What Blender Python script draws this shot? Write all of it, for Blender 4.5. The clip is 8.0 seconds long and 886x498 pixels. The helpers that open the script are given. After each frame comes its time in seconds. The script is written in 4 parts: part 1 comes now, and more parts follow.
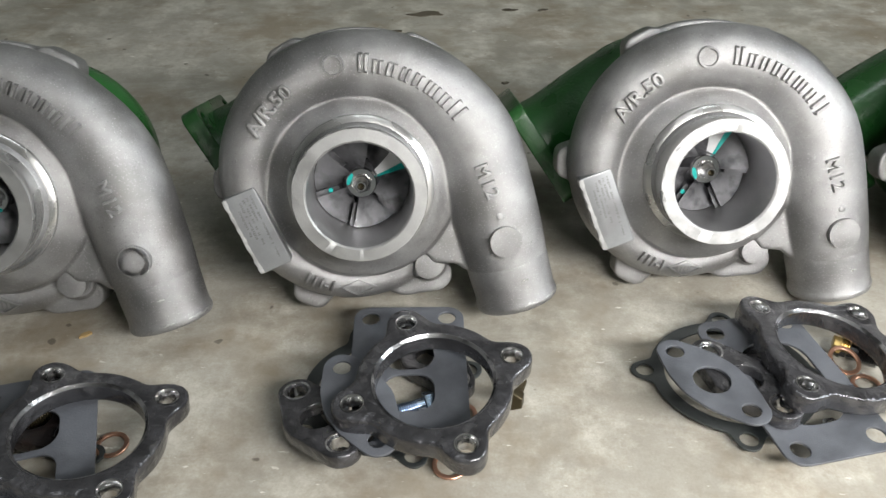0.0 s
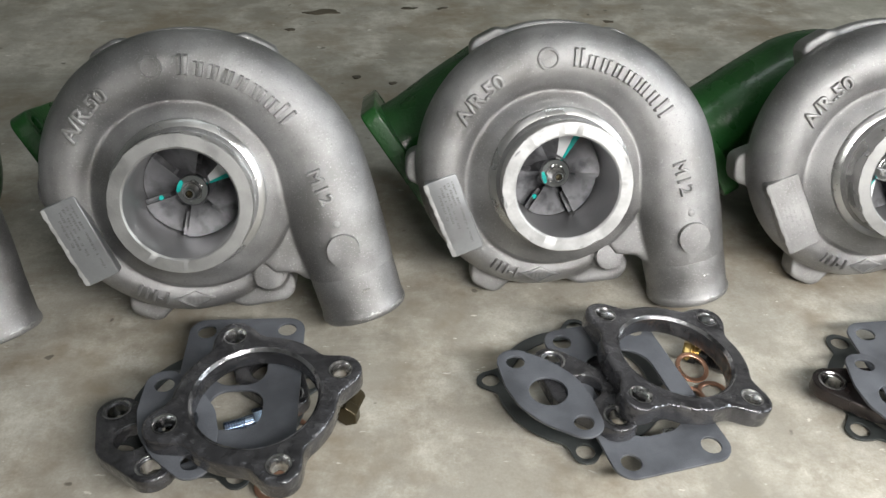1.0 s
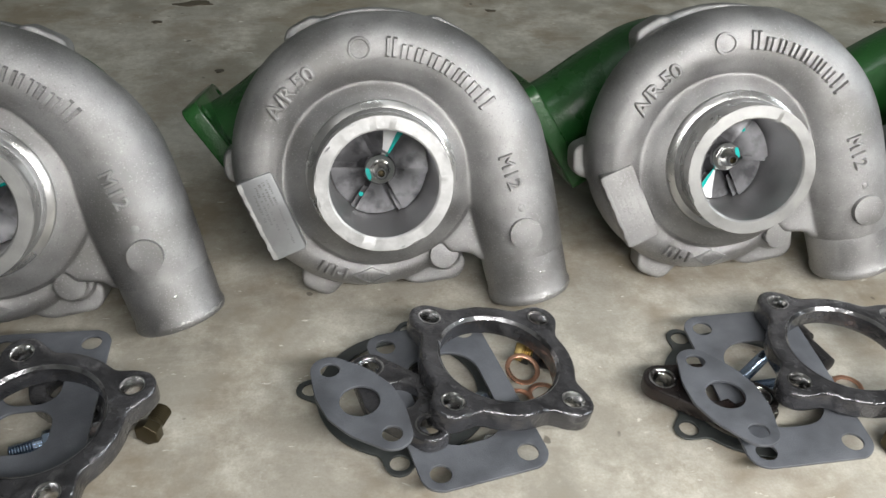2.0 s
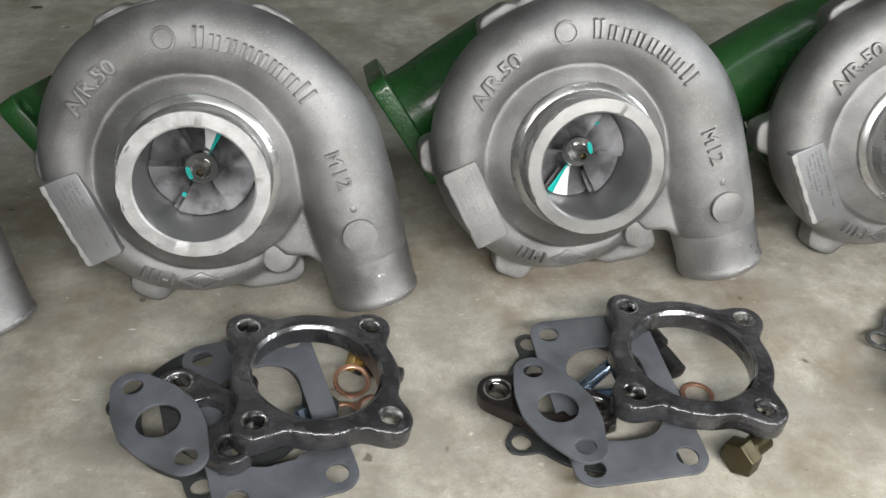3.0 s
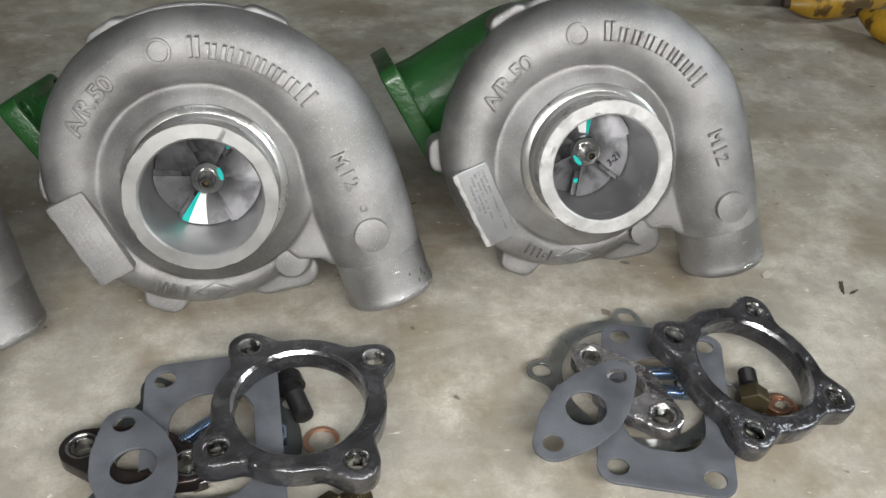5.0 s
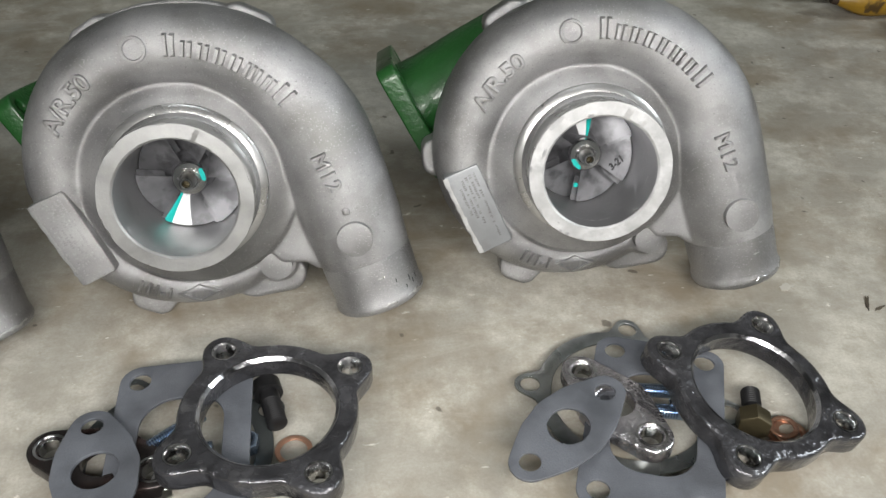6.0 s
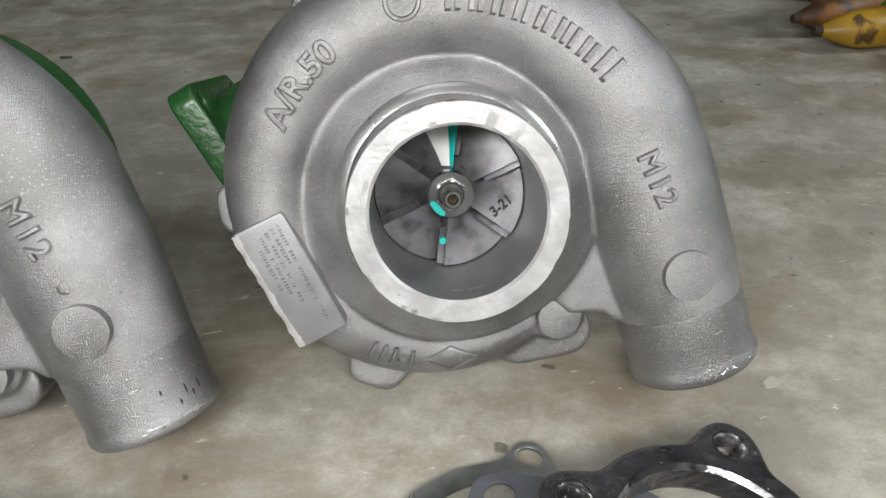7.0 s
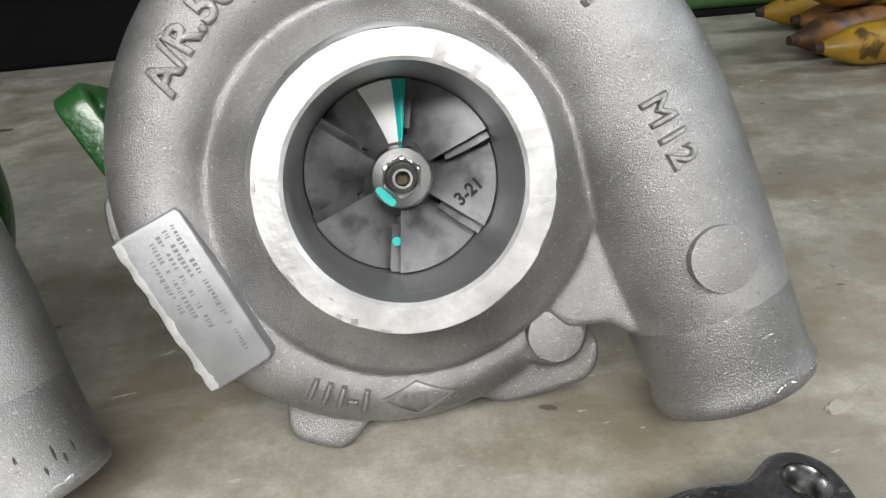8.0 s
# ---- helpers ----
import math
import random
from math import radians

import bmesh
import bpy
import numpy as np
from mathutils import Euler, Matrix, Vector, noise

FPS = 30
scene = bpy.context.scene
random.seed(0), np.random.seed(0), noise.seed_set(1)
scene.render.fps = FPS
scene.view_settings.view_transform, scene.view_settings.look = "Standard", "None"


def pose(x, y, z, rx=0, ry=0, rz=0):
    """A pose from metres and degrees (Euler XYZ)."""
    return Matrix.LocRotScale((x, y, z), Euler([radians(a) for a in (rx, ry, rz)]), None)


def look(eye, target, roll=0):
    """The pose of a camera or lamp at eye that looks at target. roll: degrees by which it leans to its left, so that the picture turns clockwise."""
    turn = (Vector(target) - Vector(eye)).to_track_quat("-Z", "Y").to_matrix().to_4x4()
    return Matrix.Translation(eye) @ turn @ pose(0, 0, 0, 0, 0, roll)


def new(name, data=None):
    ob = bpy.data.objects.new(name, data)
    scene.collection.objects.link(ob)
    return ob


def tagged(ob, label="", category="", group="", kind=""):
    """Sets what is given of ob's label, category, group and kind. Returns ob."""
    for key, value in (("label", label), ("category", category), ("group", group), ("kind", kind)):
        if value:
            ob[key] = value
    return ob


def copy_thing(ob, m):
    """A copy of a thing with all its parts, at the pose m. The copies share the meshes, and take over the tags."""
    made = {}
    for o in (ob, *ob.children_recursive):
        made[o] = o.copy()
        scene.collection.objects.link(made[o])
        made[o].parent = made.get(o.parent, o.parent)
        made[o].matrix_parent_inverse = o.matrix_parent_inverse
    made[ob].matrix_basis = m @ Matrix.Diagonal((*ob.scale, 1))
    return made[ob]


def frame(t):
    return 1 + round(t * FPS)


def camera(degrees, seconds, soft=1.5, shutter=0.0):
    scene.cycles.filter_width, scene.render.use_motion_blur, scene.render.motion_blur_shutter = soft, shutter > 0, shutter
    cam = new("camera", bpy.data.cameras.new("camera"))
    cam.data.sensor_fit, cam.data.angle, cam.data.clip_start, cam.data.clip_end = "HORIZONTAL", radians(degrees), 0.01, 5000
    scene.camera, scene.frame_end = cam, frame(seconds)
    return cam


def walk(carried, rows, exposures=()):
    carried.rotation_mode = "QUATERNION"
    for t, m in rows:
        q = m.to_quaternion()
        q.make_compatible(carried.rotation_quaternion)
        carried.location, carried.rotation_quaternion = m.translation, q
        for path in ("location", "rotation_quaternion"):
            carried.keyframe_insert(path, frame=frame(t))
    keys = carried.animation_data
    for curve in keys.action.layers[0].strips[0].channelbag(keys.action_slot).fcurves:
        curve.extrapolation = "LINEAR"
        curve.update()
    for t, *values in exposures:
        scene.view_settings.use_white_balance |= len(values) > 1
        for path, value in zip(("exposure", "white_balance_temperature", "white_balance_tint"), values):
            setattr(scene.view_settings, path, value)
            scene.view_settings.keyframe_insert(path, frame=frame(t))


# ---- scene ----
cam = camera(55.3, 8.0)
METRES, EYE, TILT, LEAN, TURN = 0.69, 0.331, -35.5, 0.0, 0.0
ROWS = [
    (0.0, 0.0, 0.0, 0.0, -0.0, 0.0, -0.0),
    (0.5, 0.0478, 0.0084, 0.0035, -1.24, -0.05, 0.37),
    (1.0, 0.096, 0.0218, 0.0083, -2.66, -0.2, 0.54),
    (1.5, 0.146, 0.0358, 0.0118, -4.67, -0.36, 1.26),
    (2.8, 0.2895, 0.0701, 0.0177, -7.11, -1.71, 2.35),
    (3.0, 0.3133, 0.076, 0.0217, -7.47, -1.91, 2.35),
    (3.5, 0.3759, 0.0804, 0.0294, -8.91, -2.13, 2.86),
    (4.0, 0.4319, 0.0771, 0.0361, -9.54, -2.32, 2.98),
    (4.5, 0.5017, 0.0788, 0.0389, -9.75, -2.38, 3.07),
    (5.0, 0.5627, 0.0882, 0.0389, -10.26, -2.72, 3.52),
    (6.3, 0.6497, 0.1194, 0.041, -5.07, -2.42, 2.58),
    (6.5, 0.6755, 0.1716, 0.0316, -5.18, -1.49, 2.84),
    (7.0, 0.7504, 0.3065, 0.0187, -5.01, 4.21, 4.71),
    (7.5, 0.7727, 0.3718, 0.0043, -4.66, 7.33, 7.18),
    (8.0, 0.7741, 0.4117, -0.0146, -4.51, 11.02, 8.31),
]
walk(cam, [(t, pose(0, 0, EYE, TILT, LEAN, TURN) @ pose(METRES * x, METRES * y, METRES * z, 90 + pitch, roll, yaw)) for t, x, y, z, yaw, pitch, roll in ROWS], [(0.0, 0.27), (0.5, 0.11), (1.0, -0.07), (1.5, -0.17), (3.0, -0.48), (3.5, -0.58), (4.0, -0.5), (5.0, -0.5), (6.5, -0.38), (7.0, -0.51), (7.5, -0.61), (8.0, -0.37)])


from mathutils.bvhtree import BVHTree

# ---- world and lights ----
world = bpy.data.worlds.new("world")
scene.world = world
world.use_nodes = True
world.node_tree.nodes["Background"].inputs[0].default_value = (0.55, 0.6, 0.65, 1)
world.node_tree.nodes["Background"].inputs[1].default_value = 0.05


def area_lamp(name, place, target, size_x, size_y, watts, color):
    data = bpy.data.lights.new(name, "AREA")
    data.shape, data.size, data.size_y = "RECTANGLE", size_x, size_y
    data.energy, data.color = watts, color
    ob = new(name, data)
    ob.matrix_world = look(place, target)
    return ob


# Unseen bar added as a fixed stand-in for a flash carried with the camera.
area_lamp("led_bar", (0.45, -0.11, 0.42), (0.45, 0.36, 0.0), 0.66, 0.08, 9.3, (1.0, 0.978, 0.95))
area_lamp("doorway_light", (2.7, 0.15, 1.35), (0.4, 0.36, 0), 0.6, 0.5, 38, (0.9, 0.965, 1.0))
# Weak overhead fill added to lift the dark gaps, with no fixture behind it.
area_lamp("ceiling_tube", (0.3, 0.1, 2.6), (0.3, 0.35, 0), 1.2, 0.3, 7, (0.92, 0.975, 1.0))


# ---- materials ----
def material(name, color, rough=0.5, metal=0.0, spread=0.15, grain=400.0, bump=0.15, stain=None, stain_scale=30.0, stain_cut=(0.5, 0.7), coat=0.0, bump_size=0.0004, rough_spread=0.12, spec=0.5, speck=None):
    """A two-scale surface: colour mottling, fine grain relief and stains."""
    m = bpy.data.materials.new(name)
    m.use_nodes = True
    t = m.node_tree
    b = t.nodes["Principled BSDF"]
    b.inputs["Metallic"].default_value = metal
    b.inputs["Coat Weight"].default_value = coat
    b.inputs["Coat Roughness"].default_value = 0.12
    b.inputs["Specular IOR Level"].default_value = spec
    co = t.nodes.new("ShaderNodeTexCoord")
    info = t.nodes.new("ShaderNodeObjectInfo")
    shift = t.nodes.new("ShaderNodeVectorMath")
    shift.operation = "MULTIPLY_ADD"
    shift.inputs[1].default_value = (3.1, 1.7, 2.3)
    t.links.new(info.outputs["Random"], shift.inputs[0])
    t.links.new(co.outputs["Object"], shift.inputs[2])

    def noise_tex(scale, detail=4.0):
        n = t.nodes.new("ShaderNodeTexNoise")
        n.inputs["Scale"].default_value, n.inputs["Detail"].default_value = scale, detail
        t.links.new(shift.outputs[0], n.inputs["Vector"])
        return n.outputs["Fac"]

    def ramp(fac, lo, hi, a, c):
        r = t.nodes.new("ShaderNodeMapRange")
        r.inputs[1].default_value, r.inputs[2].default_value, r.inputs[3].default_value, r.inputs[4].default_value = lo, hi, a, c
        t.links.new(fac, r.inputs[0])
        return r.outputs[0]

    def mix(fac, a, c):
        x = t.nodes.new("ShaderNodeMix")
        x.data_type = "RGBA"
        t.links.new(fac, x.inputs[0])
        for sock, v in ((x.inputs[6], a), (x.inputs[7], c)):
            if isinstance(v, tuple):
                sock.default_value = (*v, 1)
            else:
                t.links.new(v, sock)
        return x.outputs[2]

    dark = tuple(v * (1 - spread) for v in color)
    light = tuple(min(1, v * (1 + spread)) for v in color)
    big = noise_tex(stain_scale * 0.7, 5)
    fine = noise_tex(grain, 3)
    col = mix(ramp(big, 0.35, 0.65, 0, 1), dark, light)
    col = mix(ramp(fine, 0.3, 0.7, 0, 0.5), col, tuple(v * (1 - spread * 0.8) for v in color))
    if stain:
        col = mix(ramp(noise_tex(stain_scale, 8), *stain_cut, 0, 0.85), col, stain)
    # Pale specks paint sparkle onto the grain, with random darker ones between.
    if speck:
        col = mix(ramp(noise_tex(grain * 0.55, 2), 0.62, 0.7, 0, 0.8), col, speck)
        col = mix(ramp(noise_tex(grain * 0.42, 2), 0.36, 0.27, 0, 0.6), col, tuple(v * 0.45 for v in color))
    t.links.new(col, b.inputs["Base Color"])
    t.links.new(ramp(big, 0.3, 0.7, max(0.03, rough - rough_spread), min(1, rough + rough_spread)), b.inputs["Roughness"])
    if bump:
        bn = t.nodes.new("ShaderNodeBump")
        bn.inputs["Strength"].default_value, bn.inputs["Distance"].default_value = bump, bump_size
        t.links.new(fine, bn.inputs["Height"])
        t.links.new(bn.outputs[0], b.inputs["Normal"])
    return m


def concrete():
    """Old troweled concrete: cloudy grey-beige, oily dark stains, pale scuffs and small pits."""
    m = bpy.data.materials.new("concrete")
    m.use_nodes = True
    t = m.node_tree
    b = t.nodes["Principled BSDF"]
    co = t.nodes.new("ShaderNodeTexCoord")

    def noise_tex(scale, detail, rough=0.55, stretch=None, distort=0.0):
        n = t.nodes.new("ShaderNodeTexNoise")
        n.inputs["Scale"].default_value, n.inputs["Detail"].default_value = scale, detail
        n.inputs["Roughness"].default_value, n.inputs["Distortion"].default_value = rough, distort
        src = co.outputs["Object"]
        if stretch:
            mp = t.nodes.new("ShaderNodeMapping")
            mp.inputs["Scale"].default_value, mp.inputs["Rotation"].default_value = stretch, (0, 0, 0.35)
            t.links.new(src, mp.inputs["Vector"])
            src = mp.outputs[0]
        t.links.new(src, n.inputs["Vector"])
        return n.outputs["Fac"]

    def ramp(fac, lo, hi, a, c):
        r = t.nodes.new("ShaderNodeMapRange")
        r.inputs[1].default_value, r.inputs[2].default_value, r.inputs[3].default_value, r.inputs[4].default_value = lo, hi, a, c
        t.links.new(fac, r.inputs[0])
        return r.outputs[0]

    def mix(fac, a, c):
        x = t.nodes.new("ShaderNodeMix")
        x.data_type = "RGBA"
        t.links.new(fac, x.inputs[0])
        for sock, v in ((x.inputs[6], a), (x.inputs[7], c)):
            if isinstance(v, tuple):
                sock.default_value = (*v, 1)
            else:
                t.links.new(v, sock)
        return x.outputs[2]

    cloud = noise_tex(5, 6, 0.6, None, 0.2)
    blotch = noise_tex(24, 8, 0.62)
    grain = noise_tex(700, 4, 0.65)
    mottle = noise_tex(110, 7, 0.7)
    pit = noise_tex(75, 2, 0.4)
    col = mix(ramp(cloud, 0.36, 0.66, 0, 1), (0.28, 0.264, 0.224), (0.48, 0.463, 0.415))
    col = mix(ramp(blotch, 0.45, 0.62, 0, 0.75), col, (0.60, 0.58, 0.51))
    col = mix(ramp(noise_tex(9, 9, 0.68), 0.48, 0.62, 0, 0.78), col, (0.205, 0.158, 0.1))
    col = mix(ramp(noise_tex(38, 6, 0.7), 0.56, 0.68, 0, 0.5), col, (0.2, 0.17, 0.125))
    col = mix(ramp(mottle, 0.4, 0.65, 0, 0.5), col, (0.28, 0.255, 0.205))
    col = mix(ramp(noise_tex(16, 7, 0.7, (0.5, 1.8, 1), 0.6), 0.54, 0.68, 0, 0.3), col, (0.6, 0.585, 0.53))
    col = mix(ramp(noise_tex(150, 3, 0.6, (0.55, 1.3, 1), 0.3), 0.68, 0.73, 0, 0.8), col, (0.76, 0.74, 0.67))
    col = mix(ramp(pit, 0.735, 0.76, 0, 0.75), col, (0.06, 0.05, 0.04))
    col = mix(ramp(grain, 0.35, 0.7, 0, 0.35), col, (0.24, 0.215, 0.17))
    t.links.new(col, b.inputs["Base Color"])
    t.links.new(ramp(blotch, 0.3, 0.7, 0.36, 0.68), b.inputs["Roughness"])
    add = t.nodes.new("ShaderNodeMath")
    t.links.new(blotch, add.inputs[0])
    mul = t.nodes.new("ShaderNodeMath")
    mul.operation, mul.inputs[1].default_value = "MULTIPLY", 0.25
    t.links.new(grain, mul.inputs[0])
    t.links.new(mul.outputs[0], add.inputs[1])
    bn = t.nodes.new("ShaderNodeBump")
    bn.inputs["Strength"].default_value, bn.inputs["Distance"].default_value = 0.35, 0.0012
    t.links.new(add.outputs[0], bn.inputs["Height"])
    t.links.new(bn.outputs[0], b.inputs["Normal"])
    return m


CONCRETE = concrete()
CAST = material("cast_aluminium", (0.35, 0.348, 0.35), 0.42, 0.78, 0.36, 2300, 1.0, (0.23, 0.227, 0.221), 40, (0.48, 0.72), bump_size=0.00034, speck=(0.5, 0.5, 0.5))
# Lighter copy of the cast, painting the light that raised marks catch.
CAST_LIGHTENED = material("lightened_cast_aluminium", (0.37, 0.37, 0.368), 0.42, 0.8, 0.15, 2000, 0.3, (0.32, 0.32, 0.315), 90, (0.5, 0.7))
MACHINED = material("machined_aluminium", (0.5, 0.5, 0.495), 0.29, 0.85, 0.12, 900, 0.25, (0.35, 0.35, 0.34), 60, (0.52, 0.7))
RIM_DULL = material("worn_rim", (0.33, 0.33, 0.327), 0.48, 0.7, 0.1, 900, 0.3, (0.38, 0.38, 0.37), 120, (0.5, 0.72))
RIM_BRIGHT = material("scraped_rim", (0.5, 0.5, 0.5), 0.5, 0.3, 0.18, 500, 0.5, (0.36, 0.36, 0.36), 150, (0.54, 0.72), bump_size=0.0004)
BORE = material("bore_aluminium", (0.39, 0.39, 0.395), 0.4, 0.75, 0.12, 900, 0.2, (0.33, 0.33, 0.335), 70, (0.55, 0.75))
PLATE = material("stamped_plate", (0.31, 0.32, 0.33), 0.42, 0.6, 0.12, 900, 0.12, (0.27, 0.27, 0.28), 80, (0.52, 0.7))
MARKING = material("stamped_marking", (0.2, 0.2, 0.205), 0.55, 0.5, 0.2, 800, 0.1)
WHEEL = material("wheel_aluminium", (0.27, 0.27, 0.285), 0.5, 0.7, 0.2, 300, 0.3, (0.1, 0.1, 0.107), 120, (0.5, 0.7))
STEEL = material("polished_steel", (0.7, 0.7, 0.7), 0.14, 1.0, 0.1, 600, 0.05)
WHITE_MARK = material("white_mark", (0.93, 0.94, 0.95), 0.3, 0.0, 0.04, 500, 0.1)
TEAL_MARK = material("teal_marker", (0.0, 0.42, 0.38), 0.4, 0.0, 0.1, 500, 0.1)
GREEN = material("green_paint", (0.016, 0.085, 0.018), 0.34, 0.0, 0.25, 420, 0.5, (0.008, 0.06, 0.012), 45, (0.5, 0.75), coat=0.3, bump_size=0.0008)
IRON = material("cast_iron", (0.06, 0.052, 0.045), 0.6, 0.4, 0.25, 300, 0.4)
BLACK_OXIDE = material("black_oxide_steel", (0.07, 0.07, 0.076), 0.2, 0.6, 0.45, 170, 0.9, (0.125, 0.125, 0.13), 95, (0.55, 0.7), coat=0.5, bump_size=0.0022, rough_spread=0.12)
EDGE_GLINT = material("bare_edge_glint_steel", (0.4, 0.4, 0.41), 0.2, 0.95, 0.25, 200, 0.4, (0.07, 0.07, 0.075), 70, (0.5, 0.58), bump_size=0.001)
BLACK_BOLT = material("black_bolt_steel", (0.014, 0.014, 0.015), 0.35, 0.3, 0.3, 400, 0.2)
GASKET = material("graphite_gasket", (0.1, 0.107, 0.122), 0.5, 0.15, 0.3, 1300, 0.6, (0.13, 0.138, 0.155), 60, (0.48, 0.72))
RING_STEEL = material("dark_gasket_steel", (0.075, 0.083, 0.083), 0.42, 0.5, 0.2, 500, 0.2)
DRAIN_STEEL = material("rusty_black_steel", (0.055, 0.048, 0.047), 0.26, 0.75, 0.3, 260, 0.35, (0.075, 0.042, 0.036), 50, (0.5, 0.7))
ZINC_BLUE = material("blue_zinc", (0.33, 0.42, 0.55), 0.2, 0.95, 0.15, 400, 0.1)
BRASS = material("brass", (0.6, 0.43, 0.16), 0.28, 0.95, 0.15, 400, 0.15)
DULL_BRASS = material("dull_yellow_zinc", (0.075, 0.062, 0.035), 0.4, 0.75, 0.3, 300, 0.2)
COPPER = material("copper", (0.56, 0.32, 0.22), 0.34, 0.85, 0.12, 400, 0.1)
WALL_PAINT = material("wall_paint", (0.7, 0.7, 0.68), 0.8, 0.0, 0.08, 60, 0.2, None, 2)
# Flat black for the painted shade beneath the machine and the beam.
SHADE_BLACK = material("painted_shade_black", (0.008, 0.008, 0.009), 0.85, 0.0, 0.3, 120, 0.2, None, 10, spec=0.1)
BANANA = material("banana_skin", (0.4, 0.23, 0.016), 0.5, 0.0, 0.3, 200, 0.1, (0.035, 0.02, 0.012), 42, (0.55, 0.6))
BANANA_BROWN = material("overripe_banana_skin", (0.22, 0.09, 0.014), 0.55, 0.0, 0.35, 160, 0.1, (0.03, 0.016, 0.01), 36, (0.5, 0.6))
BANANA_GREEN = material("green_banana_skin", (0.05, 0.14, 0.02), 0.45, 0.0, 0.25, 200, 0.1, (0.14, 0.15, 0.02), 20, (0.5, 0.7))
BANANA_TIP = material("banana_tip", (0.04, 0.025, 0.015), 0.8, 0.0, 0.3, 200, 0.3)


# ---- mesh helpers (millimetres in, metres out) ----
MM = 0.001


def to_mesh(bm, name, smooth=40):
    bmesh.ops.recalc_face_normals(bm, faces=bm.faces[:])
    for f in bm.faces:
        f.smooth = True
    for e in bm.edges:
        if len(e.link_faces) == 2 and e.calc_face_angle(0) > radians(smooth):
            e.smooth = False
    me = bpy.data.meshes.new(name)
    bm.to_mesh(me)
    bm.free()
    return me


def part(name, bm, mat, parent, label="", smooth=40):
    """Links a bmesh, or a mesh, as one mesh object under a thing or a part."""
    me = bm if isinstance(bm, bpy.types.Mesh) else to_mesh(bm, name, smooth)
    if mat and not me.materials:
        me.materials.append(mat)
    ob = new(name, me)
    ob.parent = parent
    return tagged(ob, label)


def thing(name, m, label, category, group="", kind=""):
    ob = new(name)
    ob.empty_display_size = 0.02
    ob.matrix_world = m
    return tagged(ob, label, category, group, kind)


def solid(name, bm, mat, m, label, category, group="", kind="", smooth=40):
    """A thing of one mesh."""
    me = to_mesh(bm, name, smooth)
    me.materials.append(mat)
    ob = new(name, me)
    ob.matrix_world = m
    return tagged(ob, label, category, group, kind)


def lathe(profile, n=96, bm=None, closed=True):
    """Turns a profile of (r, z) about z."""
    bm = bm or bmesh.new()
    rings = []
    for r, z in profile:
        rings.append([bm.verts.new((r * math.cos(2 * math.pi * i / n) * MM, r * math.sin(2 * math.pi * i / n) * MM, z * MM)) for i in range(n)])
    pairs = list(zip(rings, rings[1:])) + ([(rings[-1], rings[0])] if closed else [])
    for a, b in pairs:
        for i in range(n):
            bm.faces.new((a[i], a[(i + 1) % n], b[(i + 1) % n], b[i]))
    return bm


def sweep(sections, bm=None, n=40):
    """A closed tube through sections of (centre, side axis, up axis, half width, half height)."""
    bm = bm or bmesh.new()
    rings = []
    for c, s, u, a, b in sections:
        rings.append([bm.verts.new((Vector(c) + Vector(s) * (a * math.cos(2 * math.pi * i / n)) + Vector(u) * (b * math.sin(2 * math.pi * i / n))) * MM) for i in range(n)])
    for a, b in zip(rings, rings[1:]):
        for i in range(n):
            bm.faces.new((a[i], a[(i + 1) % n], b[(i + 1) % n], b[i]))
    bm.faces.new(rings[0][::-1])
    bm.faces.new(rings[-1])
    return bm


def prism(points, z0, z1, bm=None, bevel=0.0, holes=()):
    """A plate with an outline and holes, between two heights, with softened rims."""
    out = bmesh.new()
    edges = []
    for loop in (points, *holes):
        vs = [out.verts.new((x * MM, y * MM, z1 * MM)) for x, y in loop]
        edges += [out.edges.new((vs[i - 1], vs[i])) for i in range(len(vs))]
    bmesh.ops.triangle_fill(out, edges=edges, use_beauty=True, use_dissolve=False)
    top = out.faces[:]
    ex = bmesh.ops.extrude_face_region(out, geom=top)
    low = [v for v in ex["geom"] if isinstance(v, bmesh.types.BMVert)]
    for v in low:
        v.co.z = z0 * MM
    bmesh.ops.recalc_face_normals(out, faces=out.faces[:])
    if bevel:
        rim = [e for e in out.edges if len(e.link_faces) == 2 and e.calc_face_angle(0) > 1.2 and abs(e.verts[0].co.z - e.verts[1].co.z) < 1e-6]
        bmesh.ops.bevel(out, geom=rim, offset=bevel * MM, segments=3, affect="EDGES", profile=0.55, clamp_overlap=True)
    if bm is None:
        return out
    me = bpy.data.meshes.new("tmp")
    out.to_mesh(me)
    out.free()
    bm.from_mesh(me)
    bpy.data.meshes.remove(me)
    return bm


def circle(x, y, r, n=28):
    return [(x + r * math.cos(2 * math.pi * i / n), y + r * math.sin(2 * math.pi * i / n)) for i in range(n)]


def union_outline(lobes, n=150, blur=3):
    """The outline, seen from the middle, of overlapping discs (x, y, r), with softened inner corners."""
    rs = []
    for i in range(n):
        a = 2 * math.pi * i / n
        d = (math.cos(a), math.sin(a))
        best = 1.0
        for x, y, r in lobes:
            along, off = x * d[0] + y * d[1], x * d[1] - y * d[0]
            if abs(off) < r:
                best = max(best, along + math.sqrt(r * r - off * off))
        rs.append(best)
    for _ in range(blur):
        rs = [(rs[i - 1] + 2 * rs[i] + rs[(i + 1) % n]) / 4 for i in range(n)]
    return [(rs[i] * math.cos(2 * math.pi * i / n), rs[i] * math.sin(2 * math.pi * i / n)) for i in range(n)]


